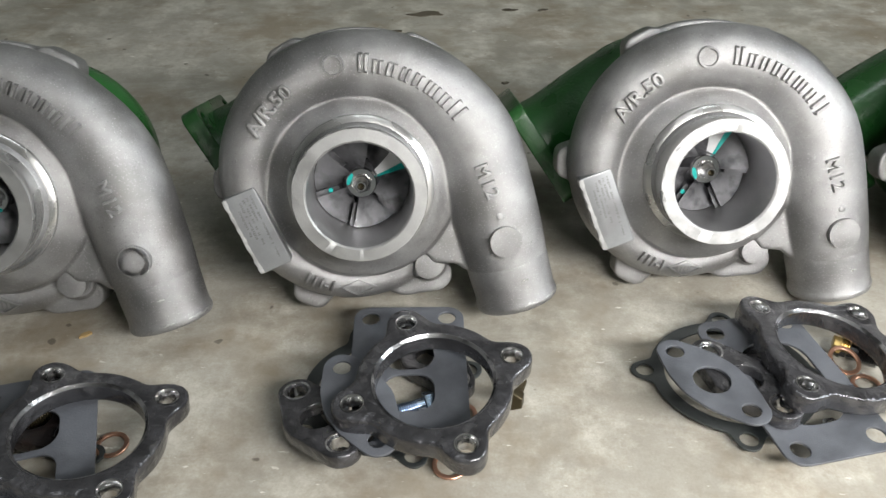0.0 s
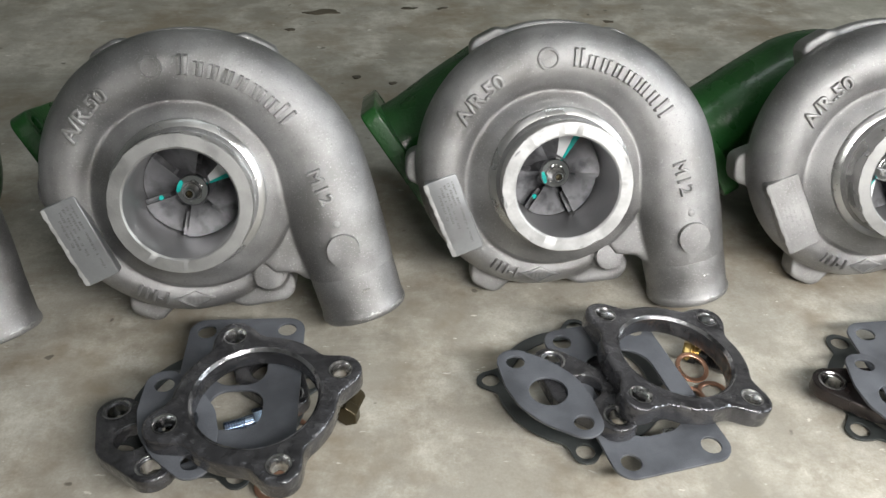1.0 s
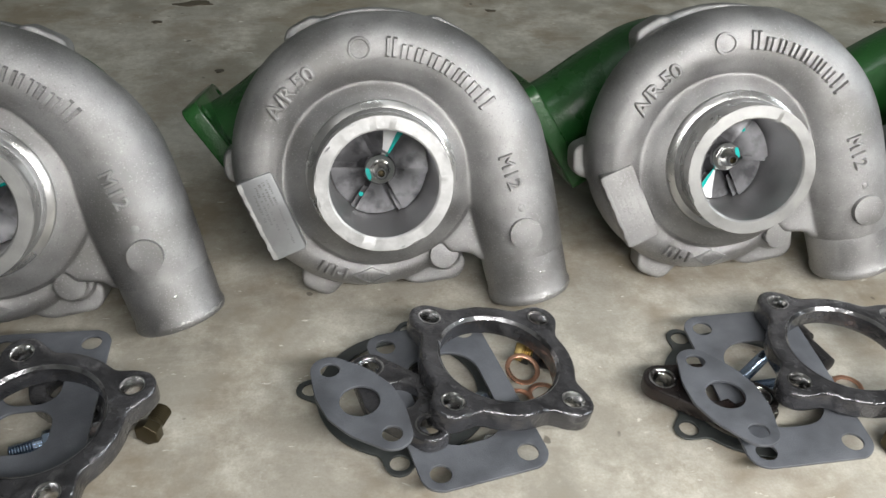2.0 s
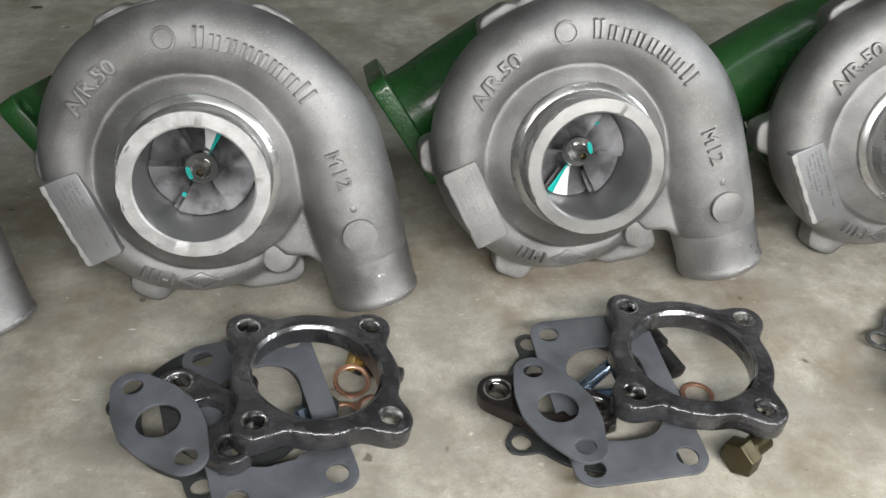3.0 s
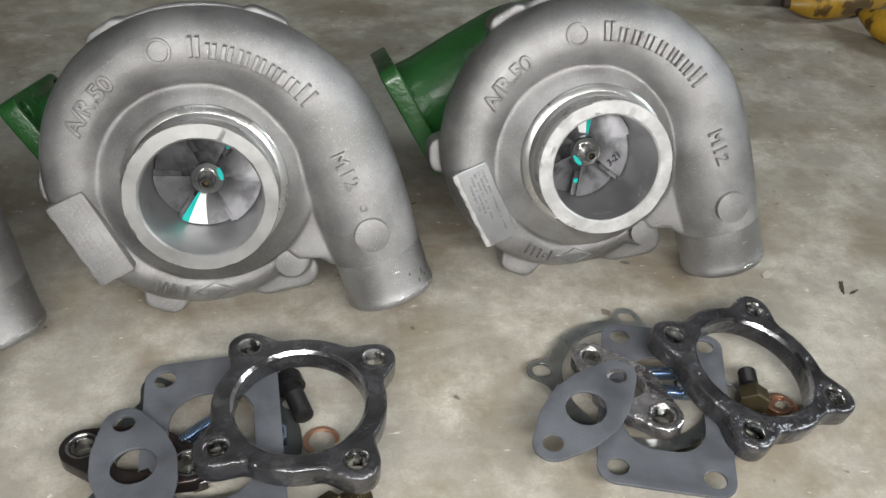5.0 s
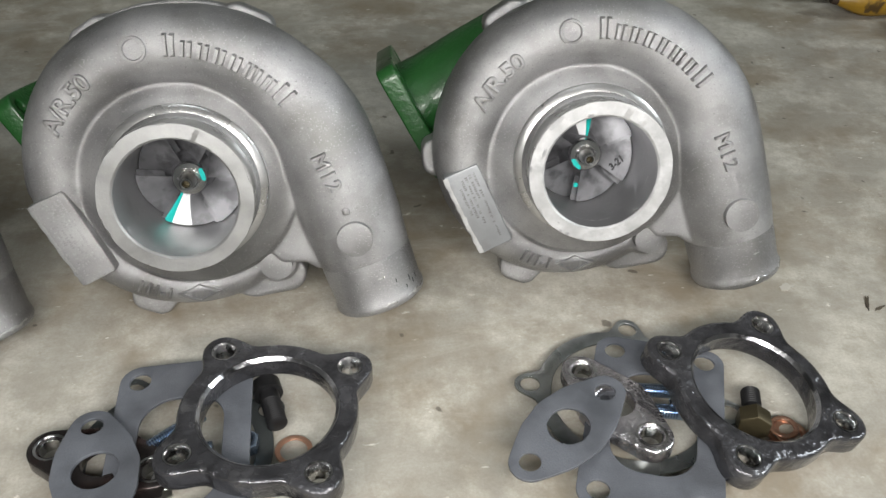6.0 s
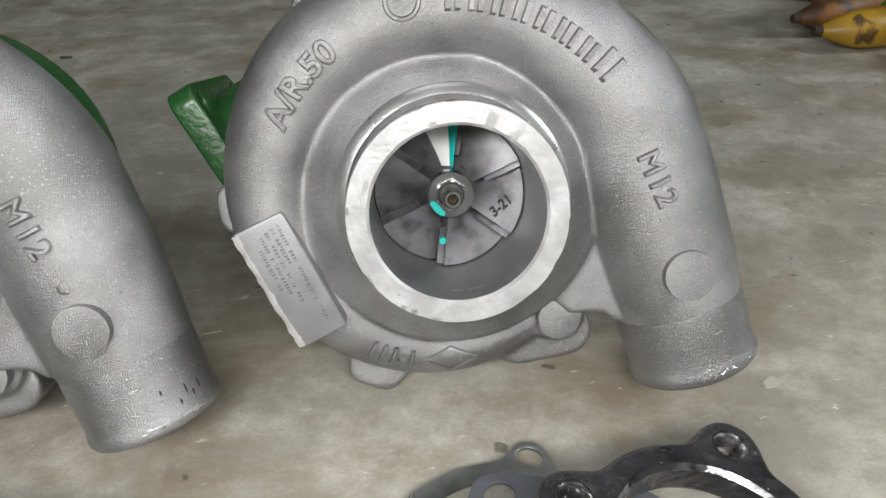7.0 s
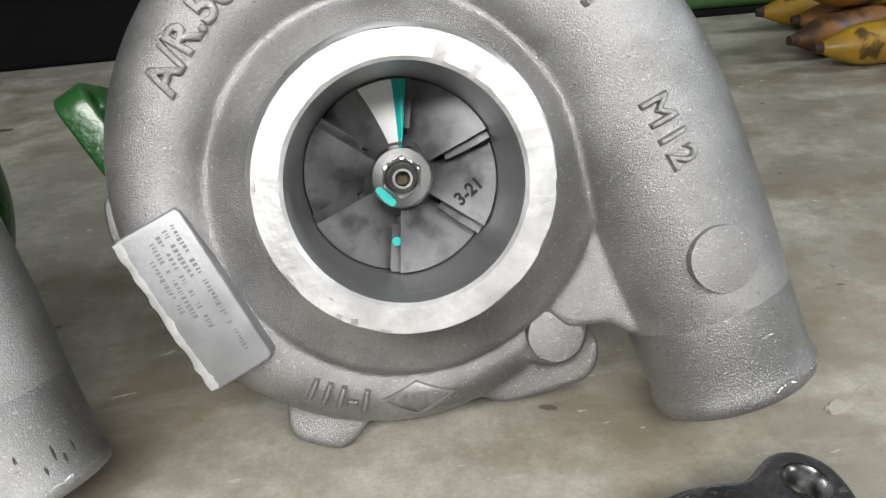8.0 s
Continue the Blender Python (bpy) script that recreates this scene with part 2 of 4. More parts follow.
def hull_outline(discs, n=120):
    """The taut outline round discs (x, y, r)."""
    pts = sorted({(round(x + r * math.cos(2 * math.pi * i / 48), 4), round(y + r * math.sin(2 * math.pi * i / 48), 4)) for x, y, r in discs for i in range(48)})

    def half(seq):
        out = []
        for p in seq:
            while len(out) > 1 and (out[-1][0] - out[-2][0]) * (p[1] - out[-2][1]) - (out[-1][1] - out[-2][1]) * (p[0] - out[-2][0]) <= 0:
                out.pop()
            out.append(p)
        return out[:-1]

    return half(pts) + half(pts[::-1])


def fused(bm, voxel, rounds, name):
    """One skin over overlapping solids, its inner corners filleted by smoothing, as a casting has them."""
    me = bpy.data.meshes.new(name)
    bmesh.ops.recalc_face_normals(bm, faces=bm.faces[:])
    bm.to_mesh(me)
    bm.free()
    ob = new(name, me)
    re = ob.modifiers.new("skin", "REMESH")
    re.mode, re.voxel_size, re.use_smooth_shade = "VOXEL", voxel * MM, True
    sm = ob.modifiers.new("soft", "SMOOTH")
    sm.factor, sm.iterations = 0.5, rounds
    deps = bpy.context.evaluated_depsgraph_get()
    deps.update()
    out = bpy.data.meshes.new_from_object(ob.evaluated_get(deps))
    bpy.data.objects.remove(ob)
    bpy.data.meshes.remove(me)
    out.name = name
    for p in out.polygons:
        p.use_smooth = True
    return out


# ---- floor and room ----
def box(x0, x1, y0, y1, z0, z1, bevel=0.0):
    bm = bmesh.new()
    bmesh.ops.create_cube(bm, size=1)
    for v in bm.verts:
        v.co = ((x0 + x1) / 2 + v.co.x * (x1 - x0), (y0 + y1) / 2 + v.co.y * (y1 - y0), (z0 + z1) / 2 + v.co.z * (z1 - z0))
    if bevel:
        bmesh.ops.bevel(bm, geom=bm.edges[:], offset=bevel, segments=3, affect="EDGES", profile=0.6)
    return bm


def floor_mesh():
    """The slab, finely meshed and slightly uneven near the row."""
    bm = bmesh.new()
    bmesh.ops.create_grid(bm, x_segments=60, y_segments=60, size=3.5)
    for v in bm.verts:
        v.co.z = 0.0006 * (noise.noise(v.co * 6) - 0.3)
    return bm


HERE = Matrix.Identity(4)
solid("floor", floor_mesh(), CONCRETE, pose(0.3, 0.5, 0), "worn grey-beige concrete workshop floor with stains", "floor", kind="structure")
solid("wall_north", box(-3.2, 3.8, 4.0, 4.12, 0, 2.8), WALL_PAINT, HERE, "plain grey painted workshop wall", "wall", kind="structure")
solid("wall_south", box(-3.2, 3.8, -3.12, -3.0, 0, 2.8), WALL_PAINT, HERE, "plain grey painted workshop wall", "wall", kind="structure")
solid("wall_west", box(-3.32, -3.2, -3.12, 4.12, 0, 2.8), WALL_PAINT, HERE, "plain grey painted workshop wall", "wall", kind="structure")
solid("wall_east", box(3.8, 3.92, -3.12, 4.12, 0, 2.8), WALL_PAINT, HERE, "plain grey painted workshop wall", "wall", kind="structure")
solid("ceiling", box(-3.32, 3.92, -3.12, 4.12, 2.8, 2.92), WALL_PAINT, HERE, "plain pale workshop ceiling", "ceiling", kind="structure")


# ---- turbocharger ----
# the volute's centreline: degrees, radius, tube radius, depth
VOLUTE = [(-60, 56.5, 11, -24), (-90, 58, 13.5, -24), (-135, 58, 16.5, -20), (-180, 59.5, 19.5, -17.5), (-225, 61, 21, -15), (-270, 61, 21.5, -11), (-315, 63, 23.2, -12), (-342.5, 67, 25, -15)]


def volute_at(deg):
    """Radius, height, depth and half width of the volute at an angle."""
    xs = [-k[0] for k in VOLUTE]
    rc, a, zc = [float(np.interp(-deg, xs, [k[i] for k in VOLUTE])) for i in (1, 2, 3)]
    slim = float(np.interp(-deg, (60, 280, 342.5), (0.84, 0.84, 1.0)))
    return rc + a * (1 - slim), a, zc, a * slim


PIPE_START, PIPE_WAY, PIPE_SIDE = Vector((63.9, 20.1, -15)), Vector((0.3, -0.954, 0)), Vector((0.954, 0.3, 0))


SKIN = []


def crown(x, y):
    """Height of the casting's face over a point of the plan."""
    if SKIN:
        hit = SKIN[0].ray_cast(Vector((x * MM, y * MM, 0.05)), Vector((0, 0, -1)))[0]
        if hit:
            return hit.z / MM
    p = Vector((x, y, 0)) - Vector((PIPE_START.x, PIPE_START.y, 0))
    if p.dot(PIPE_WAY) > 0 and p.dot(PIPE_SIDE) > -26:
        off = p.dot(PIPE_SIDE)
        return -15 + math.sqrt(max(0, 25 ** 2 - off * off))
    deg = math.degrees(math.atan2(y, x))
    deg = deg if deg < -30 else deg - 360
    rc, a, zc, wide = volute_at(deg)
    off = (math.hypot(x, y) - rc) / wide
    return zc + a * math.sqrt(max(0, 1 - off * off))


def compressor_housing():
    bm = bmesh.new()
    secs = []
    for i in range(80):
        deg = -55 - (342.5 - 55) * i / 79
        rc, a, zc, wide = volute_at(deg)
        t = radians(deg)
        out = Vector((math.cos(t), math.sin(t), 0))
        secs.append((out * rc + Vector((0, 0, zc)), out, (0, 0, 1), wide, a))
    for s, r in ((12, 25.6), (30, 25.6), (48, 25.2), (60, 24.5), (66, 24.0), (70, 23.3), (72, 21.2), (76, 19.8)):
        secs.append((PIPE_START + PIPE_WAY * s, PIPE_SIDE, (0, 0, 1), r, r))
    sweep(secs, bm, 48)
    lathe([(28.6, 11), (34.0, 11), (37.2, 6), (40.5, 3.8), (43.5, 1.9), (46.5, -0.4), (49.5, -2.4), (52.5, -4.0), (54.5, -8.5), (55, -36), (28.6, -36)], 96, bm)
    lathe([(28.6, -29), (69, -29), (71.5, -31), (71.5, -40), (28.6, -40)], 96, bm)
    for deg, r, w in ((122, 77, 12), (66, 77, 13), (184, 76, 10), (-112.5, 75.8, 11)):
        t = radians(deg)
        o, s = Vector((math.cos(t), math.sin(t))), Vector((-math.sin(t), math.cos(t)))
        discs = [(*(o * (r + 1.5) + s * (w - 7)), 7), (*(o * (r + 1.5) - s * (w - 7)), 7), (*(o * 60 + s * w), 6), (*(o * 60 - s * w), 6)]
        prism(hull_outline(discs), -40, -24, bm)
    arc = [radians(a) for a in range(58, 131, 3)]
    prism([(83.2 * math.cos(a), 83.2 * math.sin(a)) for a in arc] + [(70 * math.cos(a), 70 * math.sin(a)) for a in reversed(arc)], -36, -26, bm)
    prism([(36, 16), (50, 16), (60, -20), (64, -44), (60, -50), (54, -46), (42, -46), (28, -32)], -34, -6.5, bm)
    prism([(-57.9, -2.3), (-39.5, -43.9), (-55, -50), (-73.5, -8.9)], -26, -4.5, bm)
    prism(circle(79.5, -27.6, 10.2), -15, 6.2, bm)
    prism(circle(38.6, -47.7, 10.6), -34, -14, bm)
    prism(hull_outline([(43, -56, 10), (26, -54, 15)]), -40, -17, bm)
    me = fused(bm, 0.7, 30, "housing")
    SKIN.append(BVHTree.FromPolygons([v.co for v in me.vertices], [p.vertices for p in me.polygons]))
    return me


def outlet_sleeve():
    """The plain end of the outlet pipe, with a rounded lip and an open mouth."""
    bm = lathe([(22.6, 60), (23.8, 64), (23.85, 70), (23.6, 80), (23.3, 87), (23.7, 88.6), (24.1, 90.2), (24.0, 92.2), (23.3, 93.5), (22.3, 93.9), (21.0, 93.4), (20.5, 91.8), (20.5, 82), (2, 81), (2, 66)], 72)
    axes = Matrix((PIPE_SIDE, PIPE_WAY.cross(PIPE_SIDE), PIPE_WAY)).transposed().to_4x4()
    bm.transform(Matrix.Translation(PIPE_START * MM) @ axes)
    return bm


def inlet_tube():
    return lathe([(34.9, 26.6), (35.2, 26.0), (35.2, 20.9), (34.2, 20.0), (34.0, 9.5), (34.6, 8.3), (37.8, 7.6), (39.3, 6.3), (39.6, 3), (28.2, 3), (28.2, 26.6)], 128)


def rim(seed):
    """The machined front of the inlet, with a nicked outer edge."""
    bm = bmesh.new()
    n = 180
    rings = []
    for k, (r, z) in enumerate(((35.15, 26.3), (34.9, 27.0), (28.6, 27.3), (27.7, 26.4))):
        ring = []
        for i in range(n):
            a = 2 * math.pi * i / n
            nick = noise.noise(Vector((math.cos(a) * 6, math.sin(a) * 6, seed)))
            rr = r - (max(0, nick - 0.15) * 1.6 if k < 2 else 0) + (max(0, -nick - 0.2) * 0.9 if k == 2 else 0)
            ring.append(bm.verts.new((rr * math.cos(a) * MM, rr * math.sin(a) * MM, z * MM)))
        rings.append(ring)
    for a, b in zip(rings, rings[1:]):
        for i in range(n):
            bm.faces.new((a[i], a[(i + 1) % n], b[(i + 1) % n], b[i]))
    return bm


def bore():
    return lathe([(27.8, 26.2), (27.6, 22), (27.1, 0), (26.95, -18), (27.4, -22), (30, -27), (36, -31), (36.5, -31), (31, -25), (28.4, -20), (28.3, 0), (28.1, 22)], 96)


def blade(start, stop, front, width, inner=0.0):
    """One twisted blade of the wheel, from hub to shroud."""
    bm = bmesh.new()
    rows = []
    for i in range(9):
        s = start + (stop - start) * i / 8
        row = []
        for j in range(7):
            q = inner + (1 - inner) * j / 6
            r = 7.5 + (26.6 - 7.5) * q
            a = radians(-width * s * (0.75 + 0.25 * q))
            z = front - 9.5 * s ** 1.15 - 1.0 * (1 - q) * s
            row.append((r, a, z))
        rows.append(row)
    for side in (0.0, -0.55):
        grid = [[bm.verts.new((r * math.cos(a) * MM, r * math.sin(a) * MM, (z + side) * MM)) for r, a, z in row] for row in rows]
        for i in range(8):
            for j in range(6):
                bm.faces.new((grid[i][j], grid[i + 1][j], grid[i + 1][j + 1], grid[i][j + 1]))
        if side == 0.0:
            first = grid
    border = lambda g: [g[i][0] for i in range(9)] + g[8][1:] + [g[i][6] for i in range(7, -1, -1)] + g[0][5:0:-1]
    fa, fb = border(first), border(grid)
    for i in range(len(fa)):
        bm.faces.new((fa[i - 1], fa[i], fb[i], fb[i - 1]))
    return bm


def blade_mark(q0, q1, s0, s1, front, width):
    """A patch of paint that follows a blade's face, just above it."""
    bm = bmesh.new()
    grid = []
    for i in range(7):
        s = s0 + (s1 - s0) * i / 6
        row = []
        for j in range(7):
            q = q0 + (q1 - q0) * j / 6
            r, a = 7.5 + 19.1 * q, radians(-width * s * (0.75 + 0.25 * q))
            t = abs(s)
            row.append(bm.verts.new((r * math.cos(a) * MM, r * math.sin(a) * MM, (front - 9.5 * t ** 1.15 - 1.0 * (1 - q) * t + 0.15) * MM)))
        grid.append(row)
    for i in range(6):
        for j in range(6):
            bm.faces.new((grid[i][j], grid[i + 1][j], grid[i + 1][j + 1], grid[i][j + 1]))
    return bm


def hexagon(r, z0, z1, bevel=0.6):
    return prism([(r * math.cos(radians(60 * i)), r * math.sin(radians(60 * i))) for i in range(6)], z0, z1, None, bevel)


def letters(text, size, spread=1.0, weight=0.02):
    """Flat letters, finely divided so that they can follow a curved face."""
    cu = bpy.data.curves.new("letters", "FONT")
    cu.body, cu.size, cu.align_x, cu.extrude, cu.offset = text, size * MM, "CENTER", 0.25 * MM, weight * MM
    cu.bevel_depth, cu.bevel_resolution = 0.42 * MM, 1
    cu.resolution_u, cu.space_character = 4, spread
    ob = new("letters", cu)
    deps = bpy.context.evaluated_depsgraph_get()
    deps.update()
    me = bpy.data.meshes.new_from_object(ob.evaluated_get(deps))
    bpy.data.objects.remove(ob)
    bm = bmesh.new()
    bm.from_mesh(me)
    bpy.data.meshes.remove(me)
    bmesh.ops.remove_doubles(bm, verts=bm.verts[:], dist=1e-6)
    bmesh.ops.triangulate(bm, faces=bm.faces[:])
    for _ in range(3):
        long = [e for e in bm.edges if e.calc_length() > 1.3 * MM]
        if long:
            bmesh.ops.subdivide_edges(bm, edges=long, cuts=1)
            bmesh.ops.triangulate(bm, faces=[f for f in bm.faces if len(f.verts) > 4])
    return bm


def volute_text(text, size, radius, middle_deg, height=1.5, inward=False):
    """Raised cast lettering laid along the crown of the volute."""
    bm = letters(text, size)
    for v in bm.verts:
        x, y, z = v.co / MM
        r, a = (radius - y, radians(middle_deg) + x / radius) if inward else (radius + y, radians(middle_deg) - x / radius)
        px, py = r * math.cos(a), r * math.sin(a)
        v.co = Vector((px, py, crown(px, py) + z * height + 0.6)) * MM
    return bm


def pipe_text(text, size, middle, way, height=2.1):
    """Raised cast lettering laid straight down the outlet pipe."""
    bm = letters(text, size, 1.16, -0.12)
    for v in bm.verts:
        x, y, z = v.co / MM
        y -= size * 0.36
        px, py = middle[0] + way[0] * x - way[1] * y, middle[1] + way[1] * x + way[0] * y
        v.co = Vector((px, py, crown(px, py) + z * height + 0.6)) * MM
    return bm


def pipe_dot():
    """A small raised dot after the cast size."""
    bm = bmesh.new()
    cx, cy = 75.6, -13.6
    rings = []
    for r, h in ((2.4, -0.3), (1.9, 0.2), (1.1, 0.45), (0.1, 0.5)):
        ring = []
        for i in range(16):
            px, py = cx + r * math.cos(2 * math.pi * i / 16), cy + r * math.sin(2 * math.pi * i / 16)
            ring.append(bm.verts.new(Vector((px, py, crown(px, py) + h)) * MM))
        rings.append(ring)
    for a, b in zip(rings, rings[1:]):
        for i in range(16):
            bm.faces.new((a[i], a[(i + 1) % 16], b[(i + 1) % 16], b[i]))
    return bm


def lip_scrape(a0, a1, along, wide, seed):
    """A bare uneven scrape round the end of the outlet pipe."""
    bm = bmesh.new()
    rows = []
    up = Vector((0, 0, 1))
    for i in range(25):
        f = i / 24
        a = a0 + (a1 - a0) * f
        out = PIPE_SIDE * math.cos(a) + up * math.sin(a)
        w = wide * (0.35 + 0.65 * math.sin(math.pi * f)) * (0.75 + noise.noise(Vector((f * 7, seed, 0))))
        mid = along + 0.8 * noise.noise(Vector((f * 4, seed, 3)))
        row = []
        for k in (-1, 0, 1):
            s = mid + w * k
            r = float(np.interp(s, (66, 70, 80, 87, 88.6, 90.2, 92.2, 93.5), (24.0, 23.85, 23.6, 23.3, 23.7, 24.1, 24.0, 23.3))) + (0.16 if k == 0 else 0.04)
            row.append(bm.verts.new((PIPE_START + PIPE_WAY * s + out * r) * MM))
        rows.append(row)
    for a, b in zip(rows, rows[1:]):
        for k in range(2):
            bm.faces.new((a[k], b[k], b[k + 1], a[k + 1]))
    return bm


def volute_bar(w, h, radius, a):
    """One raised plain bar in place of a letter of the cast name, on the crown."""
    bm = bmesh.new()
    grid = []
    us, vs = (0, 0.12, 0.5, 0.88, 1), (0, 0.1, 0.5, 0.9, 1)
    for i in range(5):
        for j in range(5):
            ang, r = a - w * us[i] / radius, radius + h * vs[j]
            px, py = r * math.cos(ang), r * math.sin(ang)
            edge = 0 if i in (0, 4) or j in (0, 4) else 2.5
            grid.append(bm.verts.new(Vector((px, py, crown(px, py) - 0.3 + edge)) * MM))
    for i in range(4):
        for j in range(4):
            bm.faces.new((grid[i * 5 + j], grid[i * 5 + j + 1], grid[i * 5 + j + 6], grid[i * 5 + j + 5]))
    return bm


def emblem():
    """A raised plain disc with a rim, beside the cast name."""
    bm = bmesh.new()
    cx, cy = 66 * math.cos(radians(103)), 66 * math.sin(radians(103))
    rings = []
    for r, h in ((6.0, -0.3), (5.7, 1.5), (4.7, 1.5), (4.3, 0.2), (0.2, 0.2)):
        ring = []
        for i in range(32):
            px, py = cx + r * math.cos(2 * math.pi * i / 32), cy + r * math.sin(2 * math.pi * i / 32)
            ring.append(bm.verts.new(Vector((px, py, crown(px, py) + h)) * MM))
        rings.append(ring)
    for a, b in zip(rings, rings[1:]):
        for i in range(32):
            bm.faces.new((a[i], a[(i + 1) % 32], b[(i + 1) % 32], b[i]))
    for off in (-1.7, 0.0, 1.7):
        long = 3.4 - abs(off) * 0.5
        ends = [(cx + 0.8 * u + 0.6 * v, cy + 0.6 * u - 0.8 * v) for u, v in ((-long, off - 0.45), (long, off - 0.45), (long, off + 0.45), (-long, off + 0.45))]
        bm.faces.new([bm.verts.new(Vector((x, y, crown(x, y) + 1.5)) * MM) for x, y in ends])
    return bm


def diamond():
    """A raised diamond outline with a plain bar in it, low on the volute."""
    bm = bmesh.new()
    cx, cy = -1.5, -62.5
    rings = []
    for k, h in ((1.0, -0.4), (0.96, 1.5), (0.8, 1.5), (0.75, 0.1)):
        ring = []
        for i in range(24):
            side, f = divmod(i, 6)
            f /= 6
            corner = ((11, 0), (0, 5.6), (-11, 0), (0, -5.6), (11, 0))
            px = cx + k * (corner[side][0] * (1 - f) + corner[side + 1][0] * f)
            py = cy + k * (corner[side][1] * (1 - f) + corner[side + 1][1] * f) + 0.012 * (px - cx) ** 2
            ring.append(bm.verts.new(Vector((px, py, crown(px, py) + h)) * MM))
        rings.append(ring)
    for a, b in zip(rings, rings[1:]):
        for i in range(24):
            bm.faces.new((a[i], a[(i + 1) % 24], b[(i + 1) % 24], b[i]))
    for k in range(4):
        x0 = cx - 4 + k * 2.3
        quad = [(x0, cy - 1.8), (x0 + 1.4, cy - 1.8), (x0 + 1.4, cy + 1.8), (x0, cy + 1.8)]
        vs = [bm.verts.new(Vector((x, y, crown(x, y) + 0.5)) * MM) for x, y in quad]
        bm.faces.new(vs)
    return bm


def nameplate_bars():
    """Rows of small stamped bars where the plate's writing cannot be read."""
    bm = bmesh.new()
    long, wide = Vector((18.4, -41.6, 0)).normalized(), Vector((-15.5, -6.2, 0)).normalized()
    rng = random.Random(4)
    corner = Vector((-57.9, -2.3, 2.28))
    for row, (a, b) in enumerate(((3, 40), (3.5, 19), (4, 31), (5, 27), (9, 24))):
        s = a
        while s < b:
            w = rng.uniform(0.25, 0.9)
            p = corner + long * s + wide * (2.4 + row * 2.3)
            tall = rng.uniform(0.9, 1.5)
            vs = [bm.verts.new(q * MM) for q in (p, p + long * w, p + long * w + wide * tall, p + wide * tall)]
            bm.faces.new(vs)
            s += w + rng.uniform(0.3, 0.6) + (1.6 if rng.random() < 0.15 else 0)
    return bm


def nameplate():
    return prism([(-58.2, -1.8), (-56.9, -2.8), (-38.2, -41.7), (-38.8, -43.3), (-53.2, -50.2), (-54.8, -50.0), (-74.4, -10.6), (-74.0, -9.0)], -5.5, 2.2, None, 0.7)


def chipped_edge():
    """An uneven bright burr along the plate's outer side."""
    bm = bmesh.new()
    a, b = Vector((-74.5, -10.0, 2.3)), Vector((-54.6, -50.2, 2.3))
    wide = Vector((15.5, 6.2, 0)).normalized()
    rows = []
    for i in range(40):
        p = a.lerp(b, i / 39)
        w = 1.0 + 1.5 * max(0, noise.noise(p * 0.22)) + 0.5 * noise.noise(p * 0.9)
        out = 0.5 + 0.7 * noise.noise(p * 0.35 + Vector((5, 0, 0)))
        rows.append([bm.verts.new(q * MM) for q in (p - wide * (0.3 + out) + Vector((0, 0, -6)), p - wide * out + Vector((0, 0, -0.5)), p + wide * 0.5, p + wide * (0.5 + max(0.2, w)))])
    for r, q in zip(rows, rows[1:]):
        for k in range(3):
            bm.faces.new((r[k], r[k + 1], q[k + 1], q[k]))
    return bm


def turbine_housing():
    """Green scroll behind, with its neck reaching out to a four-hole flange."""
    bm = bmesh.new()
    way = Vector((-0.88, -0.475, 0)).normalized()
    side = Vector((-0.475, 0.88, 0)).normalized()
    p = side * 46 + Vector((0, 0, -106))
    secs = [(p + way * 72, side, (0, 0, 1), 29, 33), (p + way * 58, side, (0, 0, 1), 28, 31), (p + way * 30, side, (0, 0, 1), 29, 30)]
    t0 = math.degrees(math.atan2(side.y, side.x))
    for i in range(50):
        f = i / 49
        t = radians(t0 - 318 * f)
        out = Vector((math.cos(t), math.sin(t), 0))
        a = 29 - 15.5 * f ** 0.8
        secs.append((out * (46 - 9 * f) + Vector((0, 0, -106)), out, (0, 0, 1), a, a))
    sweep(secs, bm, 40)
    lathe([(20, -78), (44, -78), (46, -80), (46, -126), (37, -132), (36, -138), (42, -139), (42, -145), (20, -145)], 64, bm)
    return fused(bm, 1.5, 4, "scroll")


def turbine_flange():
    way = Vector((-0.88, -0.475, 0)).normalized()
    side = Vector((-0.475, 0.88, 0)).normalized()
    bm = prism(hull_outline([(x, y, 8) for x in (-28, 28) for y in (-37, 37)]), 0, 11, None, 1.2, [circle(x, y, 4.5, 16) for x in (-27, 27) for y in (-36, 36)] + [hull_outline([(x, y, 8) for x in (-9, 9) for y in (-14, 14)])])
    m = Matrix.Translation((side * 46 + Vector((0, 0, -106)) + way * 68) * MM) @ Matrix((side, (0, 0, 1), way)).transposed().to_4x4()
    bm.transform(m)
    return bm


def centre_housing():
    bm = lathe([(6, -38), (69, -40.2), (70, -41), (70, -46), (66, -47.5), (40, -48), (31, -52), (28, -62), (33, -70), (50, -73), (52, -75), (52, -80), (6, -80)], 72)
    return bm


